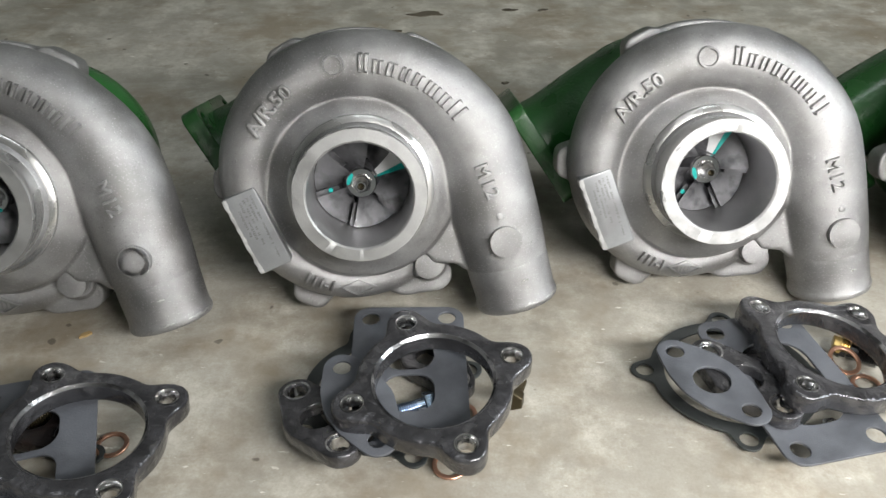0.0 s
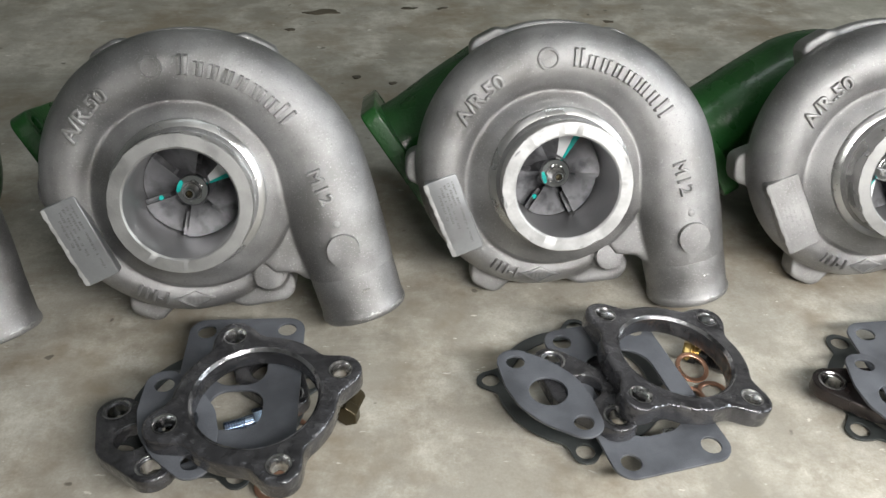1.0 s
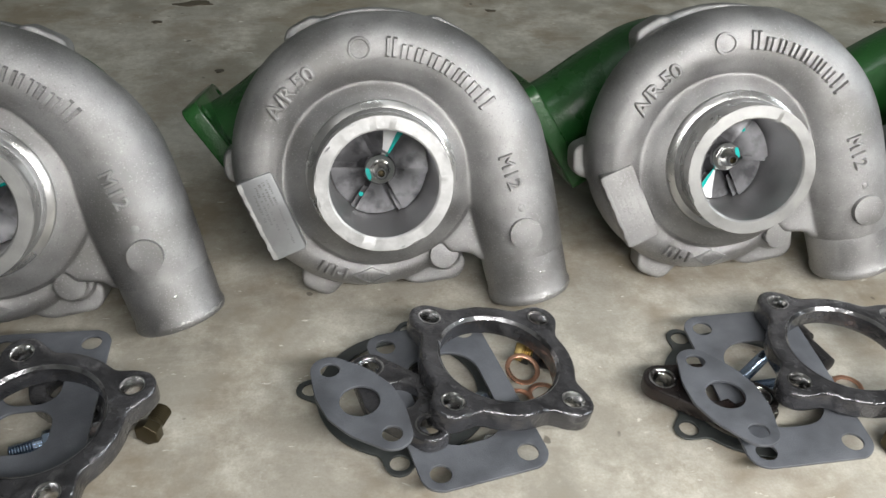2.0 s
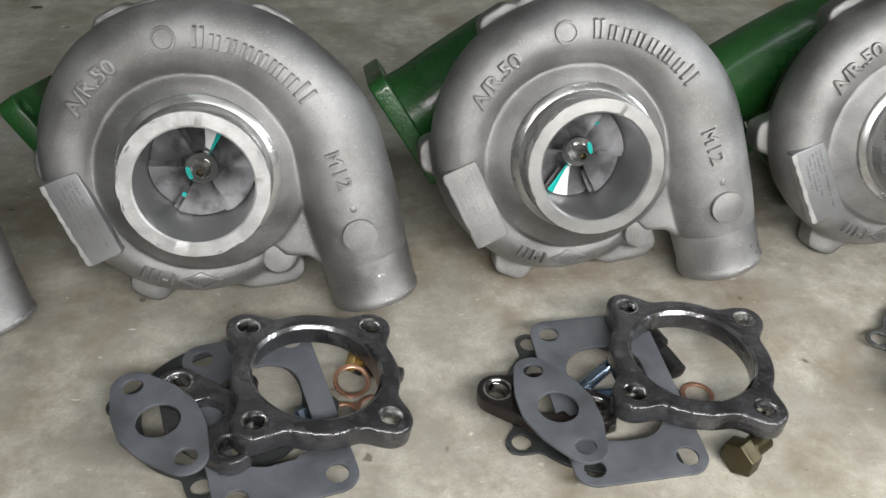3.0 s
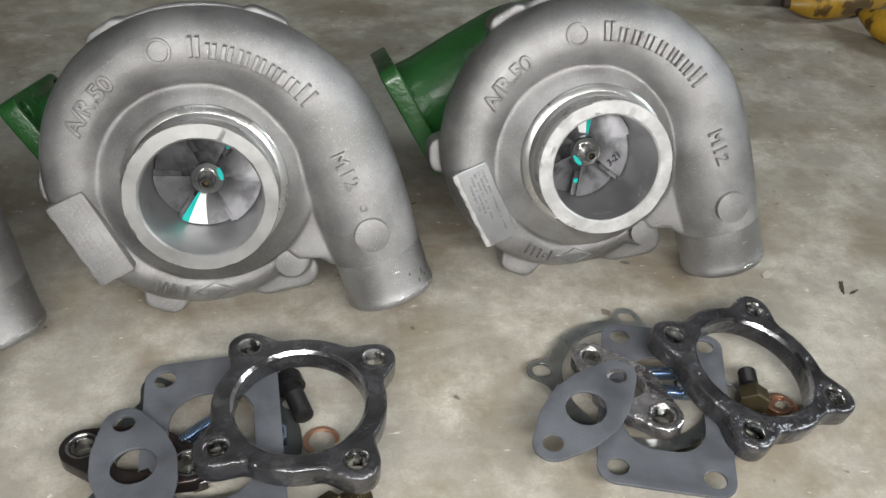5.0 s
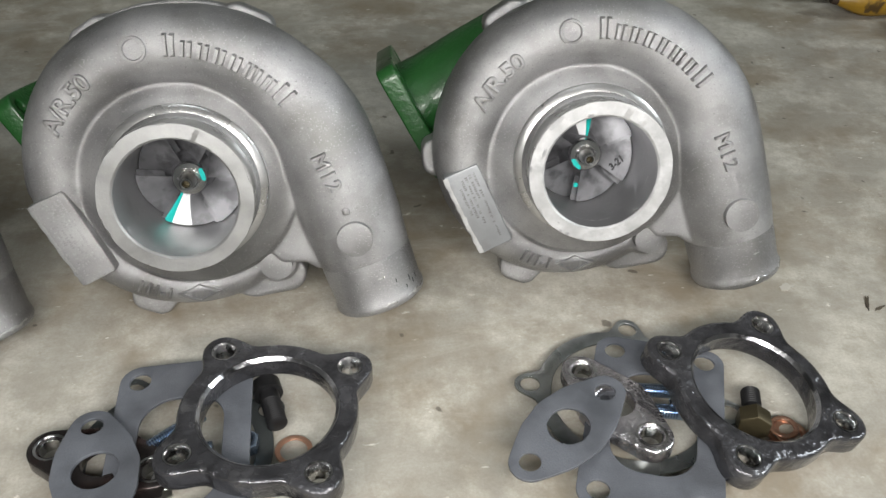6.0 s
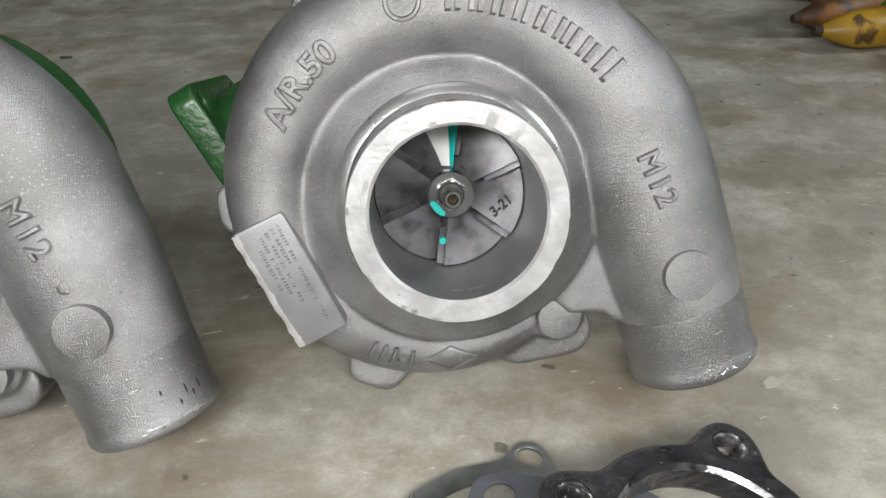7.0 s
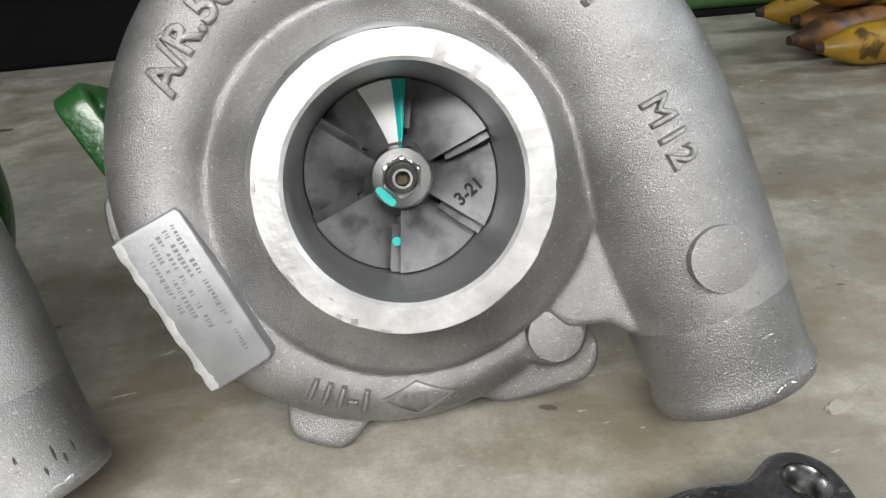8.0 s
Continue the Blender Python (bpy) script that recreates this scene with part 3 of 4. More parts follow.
def turbo():
    root = thing("turbocharger", HERE, "", "turbocharger", "turbochargers in a row")
    housing = part("compressor_housing", compressor_housing(), CAST, root, "sandblasted cast aluminium snail-shaped housing")
    part("outlet_sleeve", outlet_sleeve(), CAST, housing, "plain end of the outlet pipe with a rounded lip")
    part("inlet_pipe", inlet_tube(), MACHINED, root, "turned aluminium inlet pipe")
    part("inlet_rim", rim(1.0), RIM_DULL, root, "nicked machined rim of the inlet")
    part("inlet_bore", bore(), BORE, root, "grey turned bore")
    part("boss", prism(circle(79.5, -27.6, 8.8, 40), 1, 12.6, None, 1.1), CAST, root, "round cast boss on the outlet pipe")
    part("boss", prism(circle(38.6, -47.7, 7.8, 40), -20, -7.8, None, 1.0), CAST, root, "round cast boss beside the volute")
    plate = part("nameplate", nameplate(), PLATE, root, "flat stamped plate with a worn shiny edge")
    part("chipped_edge", chipped_edge(), RIM_BRIGHT, plate, "bright chipped edge")
    part("stamping", nameplate_bars(), MARKING, plate)
    part("cast_lettering", volute_text("A/R.50", 11.0, 60.0, 140.5, 2.0), CAST, housing)
    part("cast_lettering", pipe_text("M12", 10.2, (67.7, 6.2), (0.42, -0.907)), CAST, housing)
    part("cast_lettering", volute_text("111-1", 8.5, 65.5, -111.5, 2.4, True), CAST, housing)
    at = radians(91.5)
    for strokes, w, h in ((2, 2.0, 10.6), (2, 1.9, 7.8), (2, 1.9, 7.8), (2, 1.9, 7.8), (2, 1.9, 7.8), (3, 1.7, 7.8), (2, 1.9, 7.8), (1, 2.1, 10.6), (1, 2.1, 10.6)):
        for _ in range(strokes):
            part("cast_bar", volute_bar(w, h, 61.0, at), CAST, housing)
            at -= (w + 0.95) / 61.0
        at -= 1.2 / 61.0
    part("raised_dot", pipe_dot(), CAST, housing)
    part("scrape", lip_scrape(0.2, 0.9, 90.8, 0.9, 3), MACHINED, housing, "bright dented edge of the lip")
    part("scrape", lip_scrape(1.15, 1.5, 90.2, 0.55, 8), MACHINED, housing, "bright dented edge of the lip")
    part("scrape", lip_scrape(1.25, 1.42, 75.5, 0.55, 5), MACHINED, housing, "short bright scratch")
    part("emblem", emblem(), CAST, housing)
    part("diamond", diamond(), CAST_LIGHTENED, housing)
    part("centre_housing", centre_housing(), IRON, root, "dark cast iron centre housing")
    turbine = part("turbine_housing", turbine_housing(), GREEN, root, "glossy green painted cast iron scroll")
    part("flange", turbine_flange(), GREEN, turbine)
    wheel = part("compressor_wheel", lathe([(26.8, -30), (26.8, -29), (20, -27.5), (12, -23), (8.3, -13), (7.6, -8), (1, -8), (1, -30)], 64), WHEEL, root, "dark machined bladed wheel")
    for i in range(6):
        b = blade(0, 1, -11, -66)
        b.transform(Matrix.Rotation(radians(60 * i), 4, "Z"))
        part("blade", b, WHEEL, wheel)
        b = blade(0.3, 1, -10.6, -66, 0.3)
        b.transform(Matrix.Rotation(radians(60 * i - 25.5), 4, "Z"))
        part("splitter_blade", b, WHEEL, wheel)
    part("white_patch", blade_mark(0.1, 0.98, 0.03, 0.42, -11, -66), WHITE_MARK, wheel, "white balance mark on a blade")
    part("teal_stripe", blade_mark(0.1, 0.98, -0.03, 0.1, -10.8, -66), TEAL_MARK, wheel, "teal paint stripe on a blade")
    part("teal_dot", prism(circle(-18.0, 1.0, 1.3, 16), -15.2, -12.6), TEAL_MARK, wheel, "teal paint dot")
    nut = part("shaft_nut", hexagon(5.9, -9, -6.3, 0.6), STEEL, wheel, "bright hexagonal shaft nut")
    part("washer_face", lathe([(7.2, -10.5), (8.6, -10.2), (8.6, -8.6), (7.8, -7.6), (2, -7.4), (2, -10.5)], 40), STEEL, nut)
    part("shaft_end", lathe([(0.1, -1.5), (1.5, -1.5), (1.7, 2.1), (2.0, 2.5), (2.6, 2.5), (3.0, 2.1), (3.0, 1.6), (3.6, 0.9), (2.7, 0.3), (2.7, 0.0), (3.7, -0.7), (2.7, -1.4), (2.7, -1.7), (3.8, -2.4), (2.7, -3.1), (2.7, -3.4), (3.9, -4.1), (2.8, -4.8), (2.8, -5.1), (4.0, -5.8), (3.2, -6.5), (0.1, -6.5)], 32), STEEL, nut)
    part("collar", lathe([(3.7, -6.5), (5.0, -6.5), (4.9, -5.9), (4.4, -5.6), (3.8, -5.9)], 40), STEEL, nut, "bright turned collar")
    part("centre_hole", lathe([(0.1, -1.4), (1.45, -1.4), (1.6, 1.2), (1.62, 1.2), (1.55, -1.48), (0.1, -1.48)], 24), DULL_BRASS, nut, "dark drilled centre")
    part("teal_smear", prism(hull_outline([(-5.2, 4.4, 1.2), (-6.8, 2.4, 1.0), (-3.6, 6.0, 0.9)]), -7.9, -7.1), TEAL_MARK, nut, "smear of teal paint")
    return root


TURBOS = [
    # x, y, z, turn about x, y, z; wheel turn; turbine clocking; bright rim; label
    (-0.2438, 0.3820, 0.0896, 69.5, 3.6, 1.8, 140, 10, False, "cast aluminium turbocharger with a recessed plug boss, lying on concrete"),
    (-0.0446, 0.3951, 0.0915, 70.4, 3.0, 2.9, 21, 4, False, "cast aluminium turbocharger with green turbine housing and dull inlet rim"),
    (0.1527, 0.4194, 0.0859, 72.4, 4.6, -0.1, 62, 10, True, "cast aluminium turbocharger with green turbine housing and scraped bright rim"),
    (0.3492, 0.4252, 0.0851, 72.8, 0.4, -0.9, 237, 4, False, "cast aluminium turbocharger with green turbine housing and smooth inlet rim"),
    (0.5490, 0.4326, 0.0847, 73.3, 0.4, -2.9, 84, 1, True, "cast aluminium turbocharger at the row's end with chipped bright rim"),
]


def kinds(root, name):
    return [o for o in root.children if o.name.split(".")[0] == name]


first = turbo()
row = [first] + [copy_thing(first, HERE) for _ in TURBOS[1:]]
for k, (root, (x, y, z, rx, ry, rz, spin, clock, bright, label)) in enumerate(zip(row, TURBOS)):
    root.matrix_world = pose(x, y, z, rx, ry, rz)
    tagged(root, label)
    kinds(root, "compressor_wheel")[0].rotation_euler = (0, 0, radians(spin))
    kinds(root, "turbine_housing")[0].rotation_euler = (0, 0, radians(clock))
    if k in (0, 3):
        plate = kinds(root, "nameplate")[0]
        for o in (plate, *plate.children):
            o.data = o.data.copy()
            o.data.materials[0] = CAST
    ring = kinds(root, "inlet_rim")[0]
    ring.data = to_mesh(rim(1.0 + 3.7 * k), "inlet_rim")
    ring.data.materials.append(RIM_BRIGHT if bright else RIM_DULL)

INK = material("black_ink", (0.012, 0.012, 0.014), 0.5, 0.0, 0.1, 300, 0.05)
wheel = kinds(row[4], "compressor_wheel")[0]
blades = [BVHTree.FromPolygons([v.co for v in o.data.vertices], [f.vertices for f in o.data.polygons]) for o in wheel.children if "blade" in o.name]
ink = letters("3-21", 4.9, 1.0, -0.24)
for v in ink.verts:
    x, y = v.co.x, v.co.y - 2 * MM
    q = Matrix.Rotation(radians(-TURBOS[4][6]), 4, "Z") @ Vector((0.018 + 0.82 * x - 0.57 * y, -0.0055 + 0.57 * x + 0.82 * y, 0))
    hits = [h[0].z for h in (b.ray_cast(Vector((q.x, q.y, 0.01)), Vector((0, 0, -1))) for b in blades) if h[0]]
    v.co = Vector((q.x, q.y, max(hits, default=-0.018) + 0.0002 + 0.2 * v.co.z))
part("handwriting", ink, INK, wheel, "small number written in black ink on a blade")

for root in (row[0], row[4]):
    for o in [o for o in kinds(root, "compressor_housing")[0].children if o.name.startswith("raised_dot")]:
        bpy.data.objects.remove(o)

GOUGE = material("dark_gouge", (0.05, 0.05, 0.052), 0.6, 0.3, 0.2, 600, 0.2)
pipe = kinds(row[3], "compressor_housing")[0]
for k, (a, along, long) in enumerate(((0.42, 84.0, 2.6), (0.56, 85.5, 2.0), (0.66, 83.0, 2.8), (0.80, 86.0, 1.6), (1.02, 80.0, 1.4))):
    part("gouge", lip_scrape(a, a + 0.035, along, long, 20 + k), GOUGE, pipe, "dark scratch on the pipe's end")



def bore_scuff(a0, a1, z, wide, seed):
    """A thin bright burnish on the wall of the bore."""
    bm = bmesh.new()
    rows = []
    for i in range(31):
        f = i / 30
        a = radians(a0 + (a1 - a0) * f)
        w = wide * max(0.05, math.sin(math.pi * f)) * max(0.1, 0.6 + 1.4 * noise.noise(Vector((f * 6, seed, 0))))
        zz = z + 0.6 * noise.noise(Vector((f * 3, seed, 4)))
        rows.append([bm.verts.new(Vector((26.9 * math.cos(a), 26.9 * math.sin(a), zz + k * w)) * MM) for k in (-1, 1)])
    for a, b in zip(rows, rows[1:]):
        bm.faces.new((a[0], b[0], b[1], a[1]))
    return bm


def rim_nick(deg, r, long, wide, seed):
    """A dark uneven dent in the rim's face."""
    pts = []
    for i in range(18):
        a = 2 * math.pi * i / 18
        k = 1 + 0.8 * noise.noise(Vector((math.cos(a) * 1.8, math.sin(a) * 1.8, seed * 2.3)))
        pts.append((wide * k * math.cos(a), long * k * math.sin(a)))
    bm = prism(pts, 26.9, 27.42)
    bm.transform(Matrix.Rotation(radians(deg), 4, "Z") @ Matrix.Translation((r * MM, 0, 0)))
    return bm


bored = kinds(row[4], "inlet_bore")[0]
for a0, a1, z, wide, seed in ((-122, -92, 17.5, 0.5, 1), (-100, -66, 18.5, 0.9, 2), (-22, -8, 16, 0.6, 3), (12, 16, 14, 0.5, 4)):
    part("scuff", bore_scuff(a0, a1, z, wide, seed), RIM_BRIGHT, bored, "bright burnished scuff")
for k, (deg, r, long, wide) in enumerate(((161, 30.2, 2.4, 0.9), (105, 29.3, 1.3, 0.5), (132, 33.6, 4.2, 1.1), (-122, 34.2, 0.9, 0.5), (-116, 33.9, 1.1, 0.7), (-103, 34.4, 1.2, 0.4), (-128, 31.5, 0.5, 0.3), (176, 34.4, 1.5, 0.5))):
    part("nick", rim_nick(deg, r, long, wide, k), BORE, kinds(row[4], "inlet_rim")[0], "dull dent in the rim")
for k, (deg, r, long, wide) in enumerate(((150, 33.4, 1.6, 0.6), (120, 34.0, 2.0, 0.5), (200, 33.8, 1.4, 0.6), (-70, 33.9, 1.2, 0.5), (30, 34.0, 1.8, 0.5))):
    part("nick", rim_nick(deg, r, long, wide, 10 + k), BORE, kinds(row[2], "inlet_rim")[0], "dull dent in the rim")

plug = part("socket_plug", lathe([(8.9, 10.8), (8.9, 12.2), (8.2, 12.8), (5.4, 12.8), (5.0, 12.2), (4.4, 8.0), (0.2, 8.0), (0.2, 10.8)], 40), CAST, row[0], "recessed socket plug in the boss")
plug.location = (79.5 * MM, -27.6 * MM, -0.0002)


# ---- gasket and fitting sets on the floor ----
def place(x, y, z, turn=0, tilt_x=0, tilt_y=0):
    return Matrix.Translation((x, y, z)) @ pose(0, 0, 0, tilt_x, tilt_y, 0) @ pose(0, 0, 0, 0, 0, turn)


def exhaust_flange(m, label):
    """Thick four-lobed outlet flange with a round opening; its waisted sides thin towards the middle."""
    lobes = [(0, 0, 39.2)] + [(sx * 29.8, sy * 29.8, 11.0) for sx in (-1, 1) for sy in (-1, 1)]
    bm = prism(union_outline(lobes, 180, 8), -11.5, 0, None, 2.0, [circle(sx * 29.8, sy * 29.8, 4.3, 24) for sx in (-1, 1) for sy in (-1, 1)] + [circle(0, 0, 29.5, 72)])
    ob = solid("exhaust_flange", bm, BLACK_OXIDE, m, label, "flange", "exhaust flanges")
    for sx in (-1, 1):
        for sy in (-1, 1):
            b = lathe([(4.25, -9.8), (4.25, -1.3), (5.2, 0.12), (5.8, 0.12), (5.5, -0.5), (4.7, -1.6), (4.7, -9.8)], 28)
            b.transform(Matrix.Translation((sx * 29.8 * MM, sy * 29.8 * MM, 0)))
            part("bolt_hole", b, BARE_HOLE, ob, "bare shiny countersunk hole")
    # Bare edge, also made paler to paint the bright reflection along it.
    part("opening_edge", lathe([(29.35, -1.7), (29.35, -1.3), (30.75, 0.12), (31.1, 0.1), (30.9, -0.6), (29.9, -1.7)], 72), EDGE_GLINT, ob, "bare shiny chamfer round the opening, paled for its glint")
    return ob


def inlet_gasket(m, label, barred=False):
    """Grey four-hole turbine inlet gasket."""
    outline = hull_outline([(sx * 21.5, sy * 41.5, 9.5) for sx in (-1, 1) for sy in (-1, 1)])
    holes = [circle(sx * 21.5, sy * 41.5, 5.0, 24) for sx in (-1, 1) for sy in (-1, 1)]
    if barred:
        holes += [hull_outline([(x, y + c, 9.5) for x in (-4, 4) for y in (-3, 3)]) for c in (14.2, -14.2)]
    else:
        holes += [hull_outline([(x, y, 15) for x in (-4, 4) for y in (-14, 14)])]
    bm = prism(outline, -1.6, 0, None, 0.3, holes)
    for v in bm.verts:
        v.co.z += 0.0009 * math.sin(v.co.y * 40 + v.co.x * 25)
    return solid("inlet_gasket", bm, GASKET, m, label, "gasket", "turbine inlet gaskets")


def oval_gasket(m, label):
    bm = prism(hull_outline([(0, 25.5, 9.5), (0, 17, 13.2), (0, 9, 16.4), (0, -25.5, 9.5), (0, -17, 13.2), (0, -9, 16.4), (0, 0, 18)]), -1.6, 0, None, 0.3, [circle(0, 25.5, 4.8, 24), circle(0, -25.5, 4.8, 24), circle(0, 0, 9.6, 36)])
    for v in bm.verts:
        v.co.z += 0.0006 * math.sin(v.co.y * 60)
    return solid("oil_drain_gasket", bm, GASKET, m, label, "gasket", "oil drain gaskets")


def drain_flange(m, label, mat=None):
    """Dark steel oil drain flange with two bolt holes and a raised neck ring."""
    bm = prism(hull_outline([(0, 24, 10), (0, -24, 10), (0, 0, 17.5)]), -8, 0, None, 1.2, [circle(0, 24, 5, 24), circle(0, -24, 5, 24), circle(0, 0, 9, 32)])
    ob = solid("oil_drain_flange", bm, mat or DRAIN_STEEL, m, label, "flange", "oil drain flanges")
    for y in (24, -24):
        b = lathe([(4.95, -7.6), (4.95, -1.2), (6.2, 0.15), (7.2, 0.15), (6.6, -0.5), (5.3, -1.5), (5.3, -7.6)], 28)
        b.transform(Matrix.Translation((0, y * MM, 0)))
        part("bolt_hole", b, BARE_HOLE, ob, "bare shiny countersunk hole")
    return ob


def ring_gasket(m, label, mat=None):
    """Thin dark steel ring gasket with four ears."""
    ears = [(48 * math.cos(radians(90 * i)), 48 * math.sin(radians(90 * i))) for i in range(4)]
    bm = prism(union_outline([(0, 0, 45)] + [(x, y, 8) for x, y in ears], 180, 3), -1.4, 0, None, 0.25, [circle(0, 0, 37.5, 72)] + [circle(x, y, 4.8, 24) for x, y in ears])
    for v in bm.verts:
        v.co.z += 0.0004 * math.sin(v.co.x * 70)
    return solid("ring_gasket", bm, mat or RING_STEEL, m, label, "gasket", "ring gaskets")


def bolt(name, m, length, r, head_r, head_h, mat, label, socket=False, category="bolt", group="", head_mat=None):
    """A bolt lying along x, thread first, with a hexagonal or a socket head."""
    profile = [(0.1, 0), (r * 0.75, 0), (r, 0.8)]
    z = 0.8
    while z < length * 0.72:
        profile += [(r, z + 0.25), (r * 0.86, z + 0.7), (r, z + 1.15)]
        z += 1.25
    profile += [(r * 1.0, z + 1), (r * 1.0, length), (0.1, length)]
    turn = Matrix.Rotation(radians(90), 4, "Y")
    bm = lathe(profile, 24)
    bm.transform(turn)
    root = solid(name, bm, mat, m, label, category, group)
    if head_h:
        if socket:
            h = lathe([(0.1, length + 1.5), (head_r * 0.5, length + 1.5), (head_r * 0.55, length + head_h), (head_r * 0.9, length + head_h), (head_r, length + head_h - 0.8), (head_r, length + 0.01), (0.1, length + 0.01)], 28)
        else:
            h = hexagon(head_r, length + 0.01, length + head_h, 0.7)
        h.transform(turn)
        part("head", h, head_mat or mat, root)
    return root


def copper_washer(m, r, label, mat=None):
    bm = lathe([(r - 2.4, 0.25), (r - 2.1, 0), (r - 0.3, 0), (r, 0.3), (r, 1.0), (r - 0.3, 1.3), (r - 2.1, 1.3), (r - 2.4, 1.05)], 48)
    return solid("copper_washer", bm, mat or COPPER, m, label, "washer", "copper washers")


def hex_nut(m, r, mat, label):
    bm = prism([(r * math.cos(radians(60 * i)), r * math.sin(radians(60 * i))) for i in range(6)], 0, r * 0.95, None, 0.6, [circle(0, 0, r * 0.52, 20)])
    return solid("hex_nut", bm, mat, m, label, "nut", "hex nuts")


SHINY_DRAIN = material("oily_steel", (0.6, 0.58, 0.6), 0.24, 0.95, 0.3, 130, 0.9, (0.16, 0.12, 0.125), 60, (0.62, 0.72), bump_size=0.003)
BRIGHT_RING = material("bright_gasket_steel", (0.34, 0.36, 0.355), 0.27, 0.9, 0.2, 300, 0.2, (0.1, 0.11, 0.11), 30, (0.48, 0.66))
BARE_HOLE = material("bare_hole_steel", (0.55, 0.55, 0.55), 0.22, 1.0, 0.2, 500, 0.2, (0.1, 0.1, 0.1), 120, (0.5, 0.65))
F, G, O, D, R = "thick black four-lobed exhaust flange lying on gaskets", "flat grey four-hole turbine inlet gasket", "small grey oval oil drain gasket with three holes", "dark oily steel oil drain flange with two holes", "thin dark steel ring gasket with ears on the floor"

# set before the first whole turbocharger (partly out of view)
ring_gasket(place(-0.222, 0.268, 0.0022, 20), R)
inlet_gasket(place(-0.1985, 0.272, 0.0165, 16, 2, 0), G, True)
exhaust_flange(place(-0.1707, 0.2742, 0.0322, -9, -1.7, 6), F)
oval_gasket(place(-0.218, 0.258, 0.0185, 48, 0, 4), O)
drain_flange(place(-0.2080, 0.3010, 0.0125, 62), D)
copper_washer(place(-0.1680, 0.2916, 0.0004), 8.5, "thin copper sealing washer lying on the floor")
bolt("hex_bolt", place(-0.202, 0.313, 0.0055, 215), 26, 5, 7, 8, DULL_BRASS, "dull yellow plated bolt under the flange")

# second set
ring_gasket(place(-0.0310, 0.3290, 0.0022, 20), R)
drain_flange(place(-0.0625, 0.2947, 0.0190, 34.0, -5.2, -3.5), "black steel oil drain flange with two holes", BLACK_OXIDE)
drain_flange(place(-0.0065, 0.3470, 0.0125, 35, 0, 0), "black steel oil drain flange under the gasket", BLACK_OXIDE)
inlet_gasket(place(-0.0182, 0.3269, 0.0181, 1.6, 1.8, 0.1), G, True)
oval_gasket(place(-0.0417, 0.2980, 0.0251, 24.7, 2.1, 1.0), O)
exhaust_flange(place(-0.0044, 0.3028, 0.0364, -24.1, 4.5, -0.8), F)
bolt("zinc_bolt", place(-0.024, 0.309, 0.0065, 20), 15, 4, 6.5, 6, ZINC_BLUE, "blue zinc plated bolt under the gaskets")
bolt("brass_bolt", place(0.0415, 0.333, 0.0065, 252), 12, 4.4, 6.6, 6, DULL_BRASS, "dull brass banjo bolt beside the flange")
bolt("threaded_stud", place(-0.034, 0.295, 0.0085, 95), 26, 5, 0, 0, BLACK_BOLT, "black threaded stud under the flange")
copper_washer(place(0.0096, 0.3124, 0.0006), 8.5, "thin copper sealing washer lying on the floor")
copper_washer(place(0.0035, 0.2785, 0.0004), 9, "copper sealing washer peeking out under the flange")

# third set
ring_gasket(place(0.1603, 0.3397, 0.0037, 173.4, -1.5, -1.2), R)
drain_flange(place(0.1558, 0.3165, 0.0246, 33.5, -1.0, 0), "black steel oil drain flange with two holes", BLACK_OXIDE)
inlet_gasket(place(0.1825, 0.3206, 0.0175, 14.4, 1.1, 2.0), G)
oval_gasket(place(0.1372, 0.3125, 0.0264, 33.5, -1.2, -0.8), O)
exhaust_flange(place(0.2063, 0.3331, 0.0305, 5.3, -0.5, 8.8), F)
bolt("socket_bolt", place(0.168, 0.322, 0.0095, 86), 20, 5.5, 7.5, 7, BLACK_BOLT, "black socket head bolt under the gaskets", True)
bolt("brass_bolt", place(0.2300, 0.3565, 0.0085, 157), 5, 4.2, 5.4, 4.5, BRASS, "bright brass banjo bolt inside the flange's opening")
bolt("black_bolt", place(0.2470, 0.3480, 0.0065, 150), 20, 4.8, 6, 5, BLACK_BOLT, "black bolt inside the flange's opening")
copper_washer(place(0.2222, 0.3455, 0.0085, 0, 16, 8), 9.3, "bright copper sealing washer leaning on a bolt")
copper_washer(place(0.2320, 0.3340, 0.0006), 8.3, "thin copper sealing washer lying on the floor")
copper_washer(place(0.2180, 0.3290, 0.0018, 0, 3, 0), 8.3, "thin copper sealing washer half under a gasket")
bolt("zinc_bolt", place(0.178, 0.316, 0.0065, 25), 20, 3.6, 6, 5, ZINC_BLUE, "blue zinc plated bolt under the flange")
hex_nut(place(0.2, 0.301, 0.0005, 10), 5.5, STEEL, "bright steel nut under the flange")

# fourth set
ring_gasket(place(0.3415, 0.3290, 0.0022, 30), R)
drain_flange(place(0.3146, 0.3210, 0.0136, 72.0, 0.6, 1.3), D)
inlet_gasket(place(0.3472, 0.3215, 0.0152, 1.4, 1.9, -3.0), G)
oval_gasket(place(0.3161, 0.3089, 0.0210, 14.8, -2.9, -0.8), O)
exhaust_flange(place(0.3870, 0.3290, 0.0295, -13.6, 0.9, 0.5), F)
bolt("zinc_stud", place(0.3325, 0.327, 0.0105, 39), 28, 3.4, 0, 0, ZINC_BLUE, "blue zinc plated stud crossing another", group="zinc studs")
bolt("zinc_stud", place(0.336, 0.3265, 0.0055, 5), 24, 3.4, 0, 0, ZINC_BLUE, "blue zinc plated stud on the ring gasket", group="zinc studs")
hex_nut(place(0.341, 0.310, 0.0035, 15), 6.2, STEEL, "bright steel nut inside the gasket")
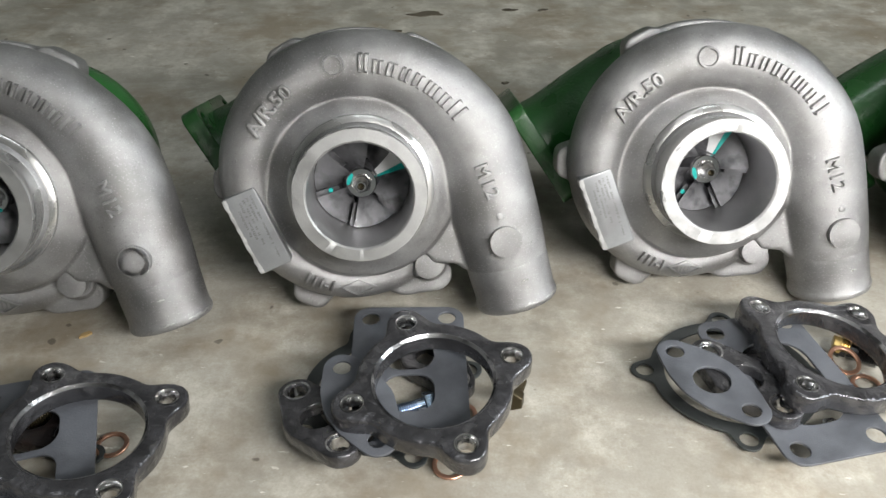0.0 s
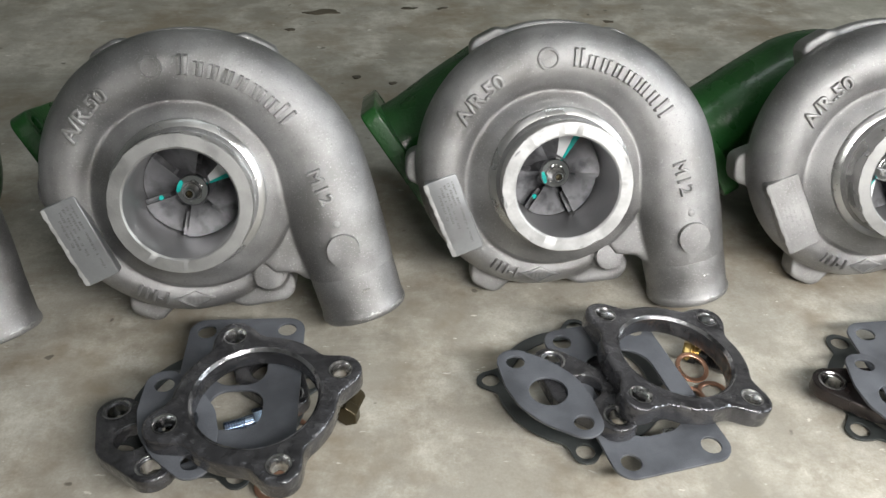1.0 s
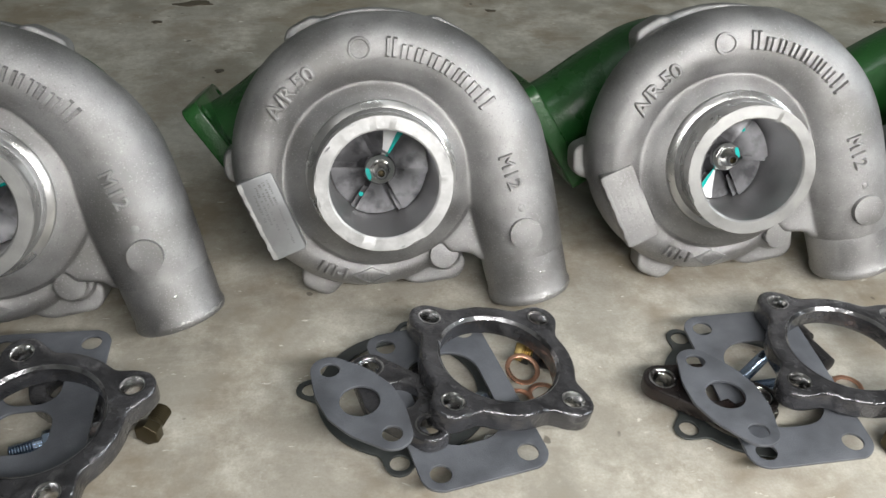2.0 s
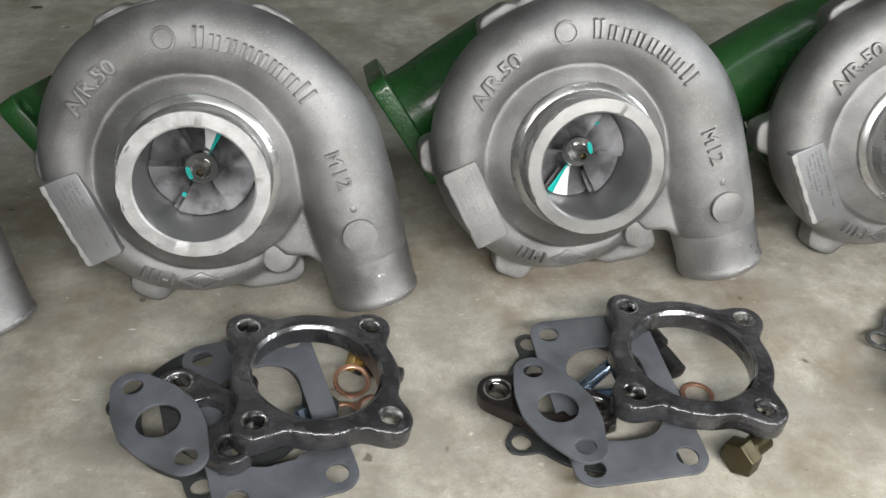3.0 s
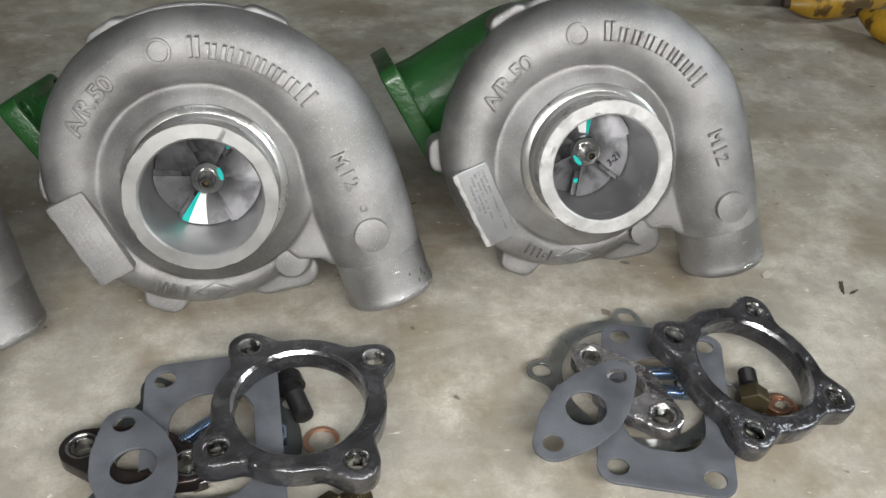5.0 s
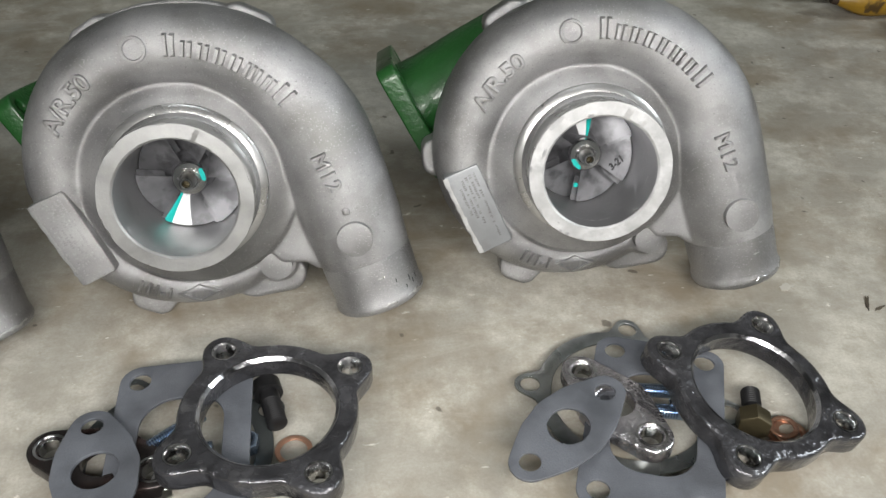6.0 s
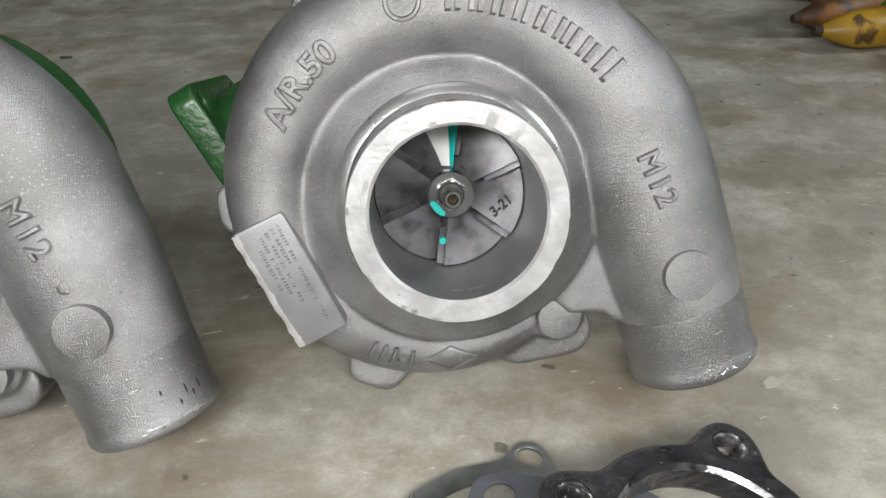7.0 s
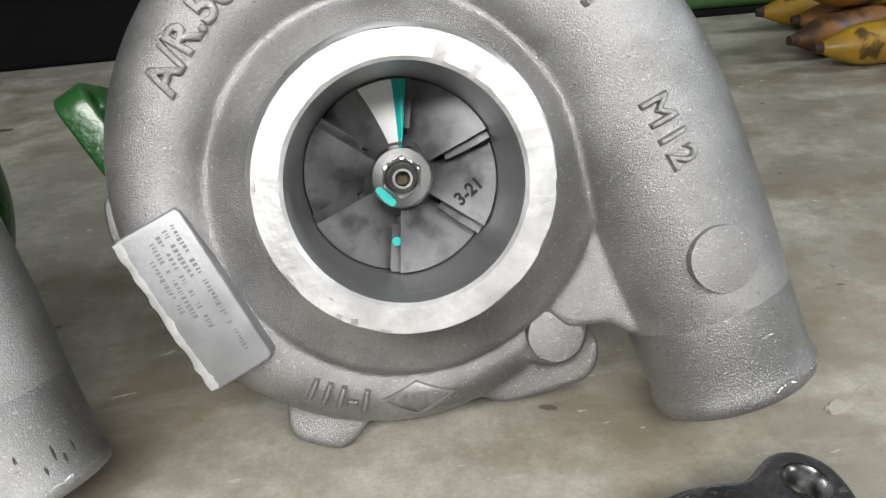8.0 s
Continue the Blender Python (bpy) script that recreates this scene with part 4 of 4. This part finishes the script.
hex_nut(place(0.3745, 0.3290, 0.0035, 25), 6.5, ZINC_BLUE, "blue zinc plated nut half under the gasket")
bolt("socket_bolt", place(0.3885, 0.3385, 0.0065, 105), 20, 4.8, 7, 8, BLACK_BOLT, "black socket head bolt in the flange's opening", True)
copper_washer(place(0.3956, 0.3276, 0.0004), 8.6, "thin copper sealing washer lying on the floor")
bolt("hex_bolt", place(0.4130, 0.2915, 0.0085, 211), 14, 5.2, 9, 8, DULL_BRASS, "dull yellow hex bolt lying on the floor")

# fifth set
ring_gasket(place(0.5565, 0.3423, 0.0042, 164.8, 1.0, 1.0), "thin bright steel ring gasket with ears on the floor", BRIGHT_RING)
drain_flange(place(0.5450, 0.3302, 0.0164, 26.5, -1.1, -0.5), "dark oily steel oil drain flange with shiny edges", SHINY_DRAIN)
inlet_gasket(place(0.5604, 0.3183, 0.0140, -20.0, 0.3, -3.0), G)
oval_gasket(place(0.5186, 0.3145, 0.0203, -52.8, 3.7, -4.9), O)
exhaust_flange(place(0.6095, 0.3265, 0.0246, 19.6, 6.7, 9.1), F)
bolt("zinc_stud", place(0.560, 0.343, 0.0085, -8), 20, 3.6, 0, 0, ZINC_BLUE, "blue zinc plated stud among the gaskets", group="zinc studs")
bolt("zinc_stud", place(0.562, 0.330, 0.0085, -12), 18, 3.6, 0, 0, ZINC_BLUE, "blue zinc plated stud among the gaskets", group="zinc studs")
hex_nut(place(0.577, 0.3305, 0.0050, 15), 5.5, STEEL, "bright steel nut under the flange")
bolt("hex_bolt", place(0.6150, 0.3370, 0.0085, 252), 15, 4.6, 8.2, 9, BLACK_BOLT, "dark bolt with an olive plated hex head in the flange's opening", head_mat=DULL_BRASS)
for k, (x, y, t) in enumerate(((0.6262, 0.3165, 0), (0.6275, 0.3150, 5), (0.6248, 0.3175, -4))):
    copper_washer(place(x, y, 0.0004 + 0.0015 * k, 0, t * 0.4, t), 9.2 - 1.2 * k, "copper sealing washer stacked inside the flange's opening")


# ---- things at the far edge of the floor ----
def machine_base():
    root = thing("machine_base", HERE, "low machine base, dusty green top plate above a black shaded gap", "machine")
    # Near-black block that paints in the shaded toe gap below the plate.
    part("skirt", box(-1.3, 0.62, 1.13, 1.75, 0, 0.085, 0.006), SHADE_BLACK, root, "black strip for the shaded gap under the plate")
    part("top_plate", box(-1.34, 0.6, 1.11, 1.8, 0.087, 0.15, 0.008), GREEN_DULL, root, "dusty green painted plate")
    return root


def green_beam():
    root = thing("steel_beam", pose(0.98, 1.12, 0, 0, 0, -4), "green painted steel beam lying on the floor", "beam")
    part("web", box(-0.36, 0.75, -0.075, 0.055, 0.006, 0.11, 0.008), GREEN_DULL, root)
    # Thin black strip painted in for the shadow under the beam.
    part("foot", box(-0.37, 0.76, -0.08, 0.06, 0, 0.006, 0.001), SHADE_BLACK, root)
    return root


def banana(m, bend, length, parent, skin, label):
    """A curved, faceted finger with a dark blunt tip and a stalk."""
    secs = []
    for i in range(22):
        f = i / 21
        a = (f - 0.5) * bend
        c = Vector((length / bend * math.sin(a), length / bend * (1 - math.cos(a)), 0))
        along = Vector((math.cos(a), math.sin(a), 0))
        side = Vector((-along.y, along.x, 0))
        r = 16.5 * (0.3 + 0.7 * math.sin(min(1, f / 0.22) * math.pi / 2)) * (1 if f < 0.75 else max(0.33, 1 - (f - 0.75) * 3.2))
        secs.append((c, side, (0, 0, 1), r, r * 0.96))
    bm = sweep(secs, None, 10)
    bm.transform(m)
    finger = part("banana", bm, skin, parent, label, 60)
    c, side = secs[0][0], secs[0][1]
    tip = sweep([(c - Vector((6 * side[1], -6 * side[0], 0)) * (k / 2), side, (0, 0, 1), 4.8 - 0.6 * k, 4.8 - 0.6 * k) for k in range(3)], None, 10)
    tip.transform(m)
    part("tip", tip, BANANA_TIP, finger, "dark dried tip")
    return finger


GREEN_DULL = material("dull_green_paint", (0.07, 0.16, 0.05), 0.55, 0.0, 0.3, 90, 0.3, (0.1, 0.11, 0.08), 9, (0.5, 0.7))
machine_base()
green_beam()
bunch = thing("banana_bunch", HERE, "bunch of ripe yellow and brown bananas with one green finger", "bananas")
RIPE, BROWN, UNRIPE = (BANANA, "yellow finger with brown blotches"), (BANANA_BROWN, "overripe brown-orange finger"), (BANANA_GREEN, "green unripe finger")
for x, y, z, turn, bend, (skin, say) in ((0.889, 0.800, 0.0165, 20, 0.9, RIPE), (0.924, 0.955, 0.0165, 14, 0.9, RIPE), (0.953, 0.772, 0.0165, -52, 1.0, RIPE), (0.935, 0.872, 0.0440, 22, 1.0, RIPE), (0.888, 0.835, 0.0165, 33, 0.8, BROWN), (0.905, 0.850, 0.0480, 30, 0.8, BROWN), (0.965, 0.850, 0.0165, 2, 0.9, UNRIPE), (0.930, 0.905, 0.0165, 12, 0.8, BROWN)):
    half = bend / 2
    tip = Vector((-175 / bend * math.sin(half), 175 / bend * (1 - math.cos(half)), 0)) * MM
    banana(pose(x, y, z, 0, 0, turn) @ Matrix.Translation(-tip), bend, 175, bunch, skin, say)


# ---- stains and crumbs on the floor ----
OIL = material("oil_stain", (0.095, 0.08, 0.06), 0.4, 0.0, 0.3, 300, 0.1)
TAN = material("dry_chip", (0.42, 0.29, 0.13), 0.7, 0.0, 0.2, 300, 0.2)
PALE = material("pale_chip", (0.43, 0.41, 0.36), 0.7, 0.0, 0.1, 300, 0.2)


def fleck(name, x, y, long, wide, turn, mat, label, category, seed, thick=0.0004):
    """A thin blot with an uneven outline on the slab."""
    pts = []
    for i in range(36):
        a = 2 * math.pi * i / 36
        r = 1 + 0.7 * noise.noise(Vector((math.cos(a) * 1.6, math.sin(a) * 1.6, seed * 1.9)))
        pts.append((long * 0.5 * r * math.cos(a), wide * 0.5 * r * math.sin(a)))
    return solid(name, prism(pts, -0.3, thick / MM), mat, pose(x, y, 0.0002, 0, 0, turn), label, category, "marks on the floor")


for k, (x, y, long, wide, turn) in enumerate(((-0.016, 0.911, 40, 12, 8), (0.074, 0.923, 16, 6, 0), (0.110, 0.923, 12, 6, 20), (0.025, 0.743, 9, 6, 0), (0.058, 0.730, 7, 5, 30), (-0.048, 0.860, 9, 6, 0), (0.287, 0.885, 10, 6, 0), (0.713, 0.403, 12, 2.0, 65), (0.718, 0.398, 7, 1.4, 20), (0.70, 0.845, 12, 5, 0), (0.665, 0.735, 18, 7, 10))):
    fleck("oil_spot", x, y, long, wide, turn, OIL, "dark oil spot soaked into the concrete", "stain", k)
fleck("pale_patch", 0.673, 0.420, 9, 5, 20, PALE, "pale scuffed chip of concrete on the floor", "stain", 21)
fleck("dry_chip", -0.211, 0.376, 8, 4, 40, TAN, "tan dry chip lying on the concrete", "debris", 25, 0.001)
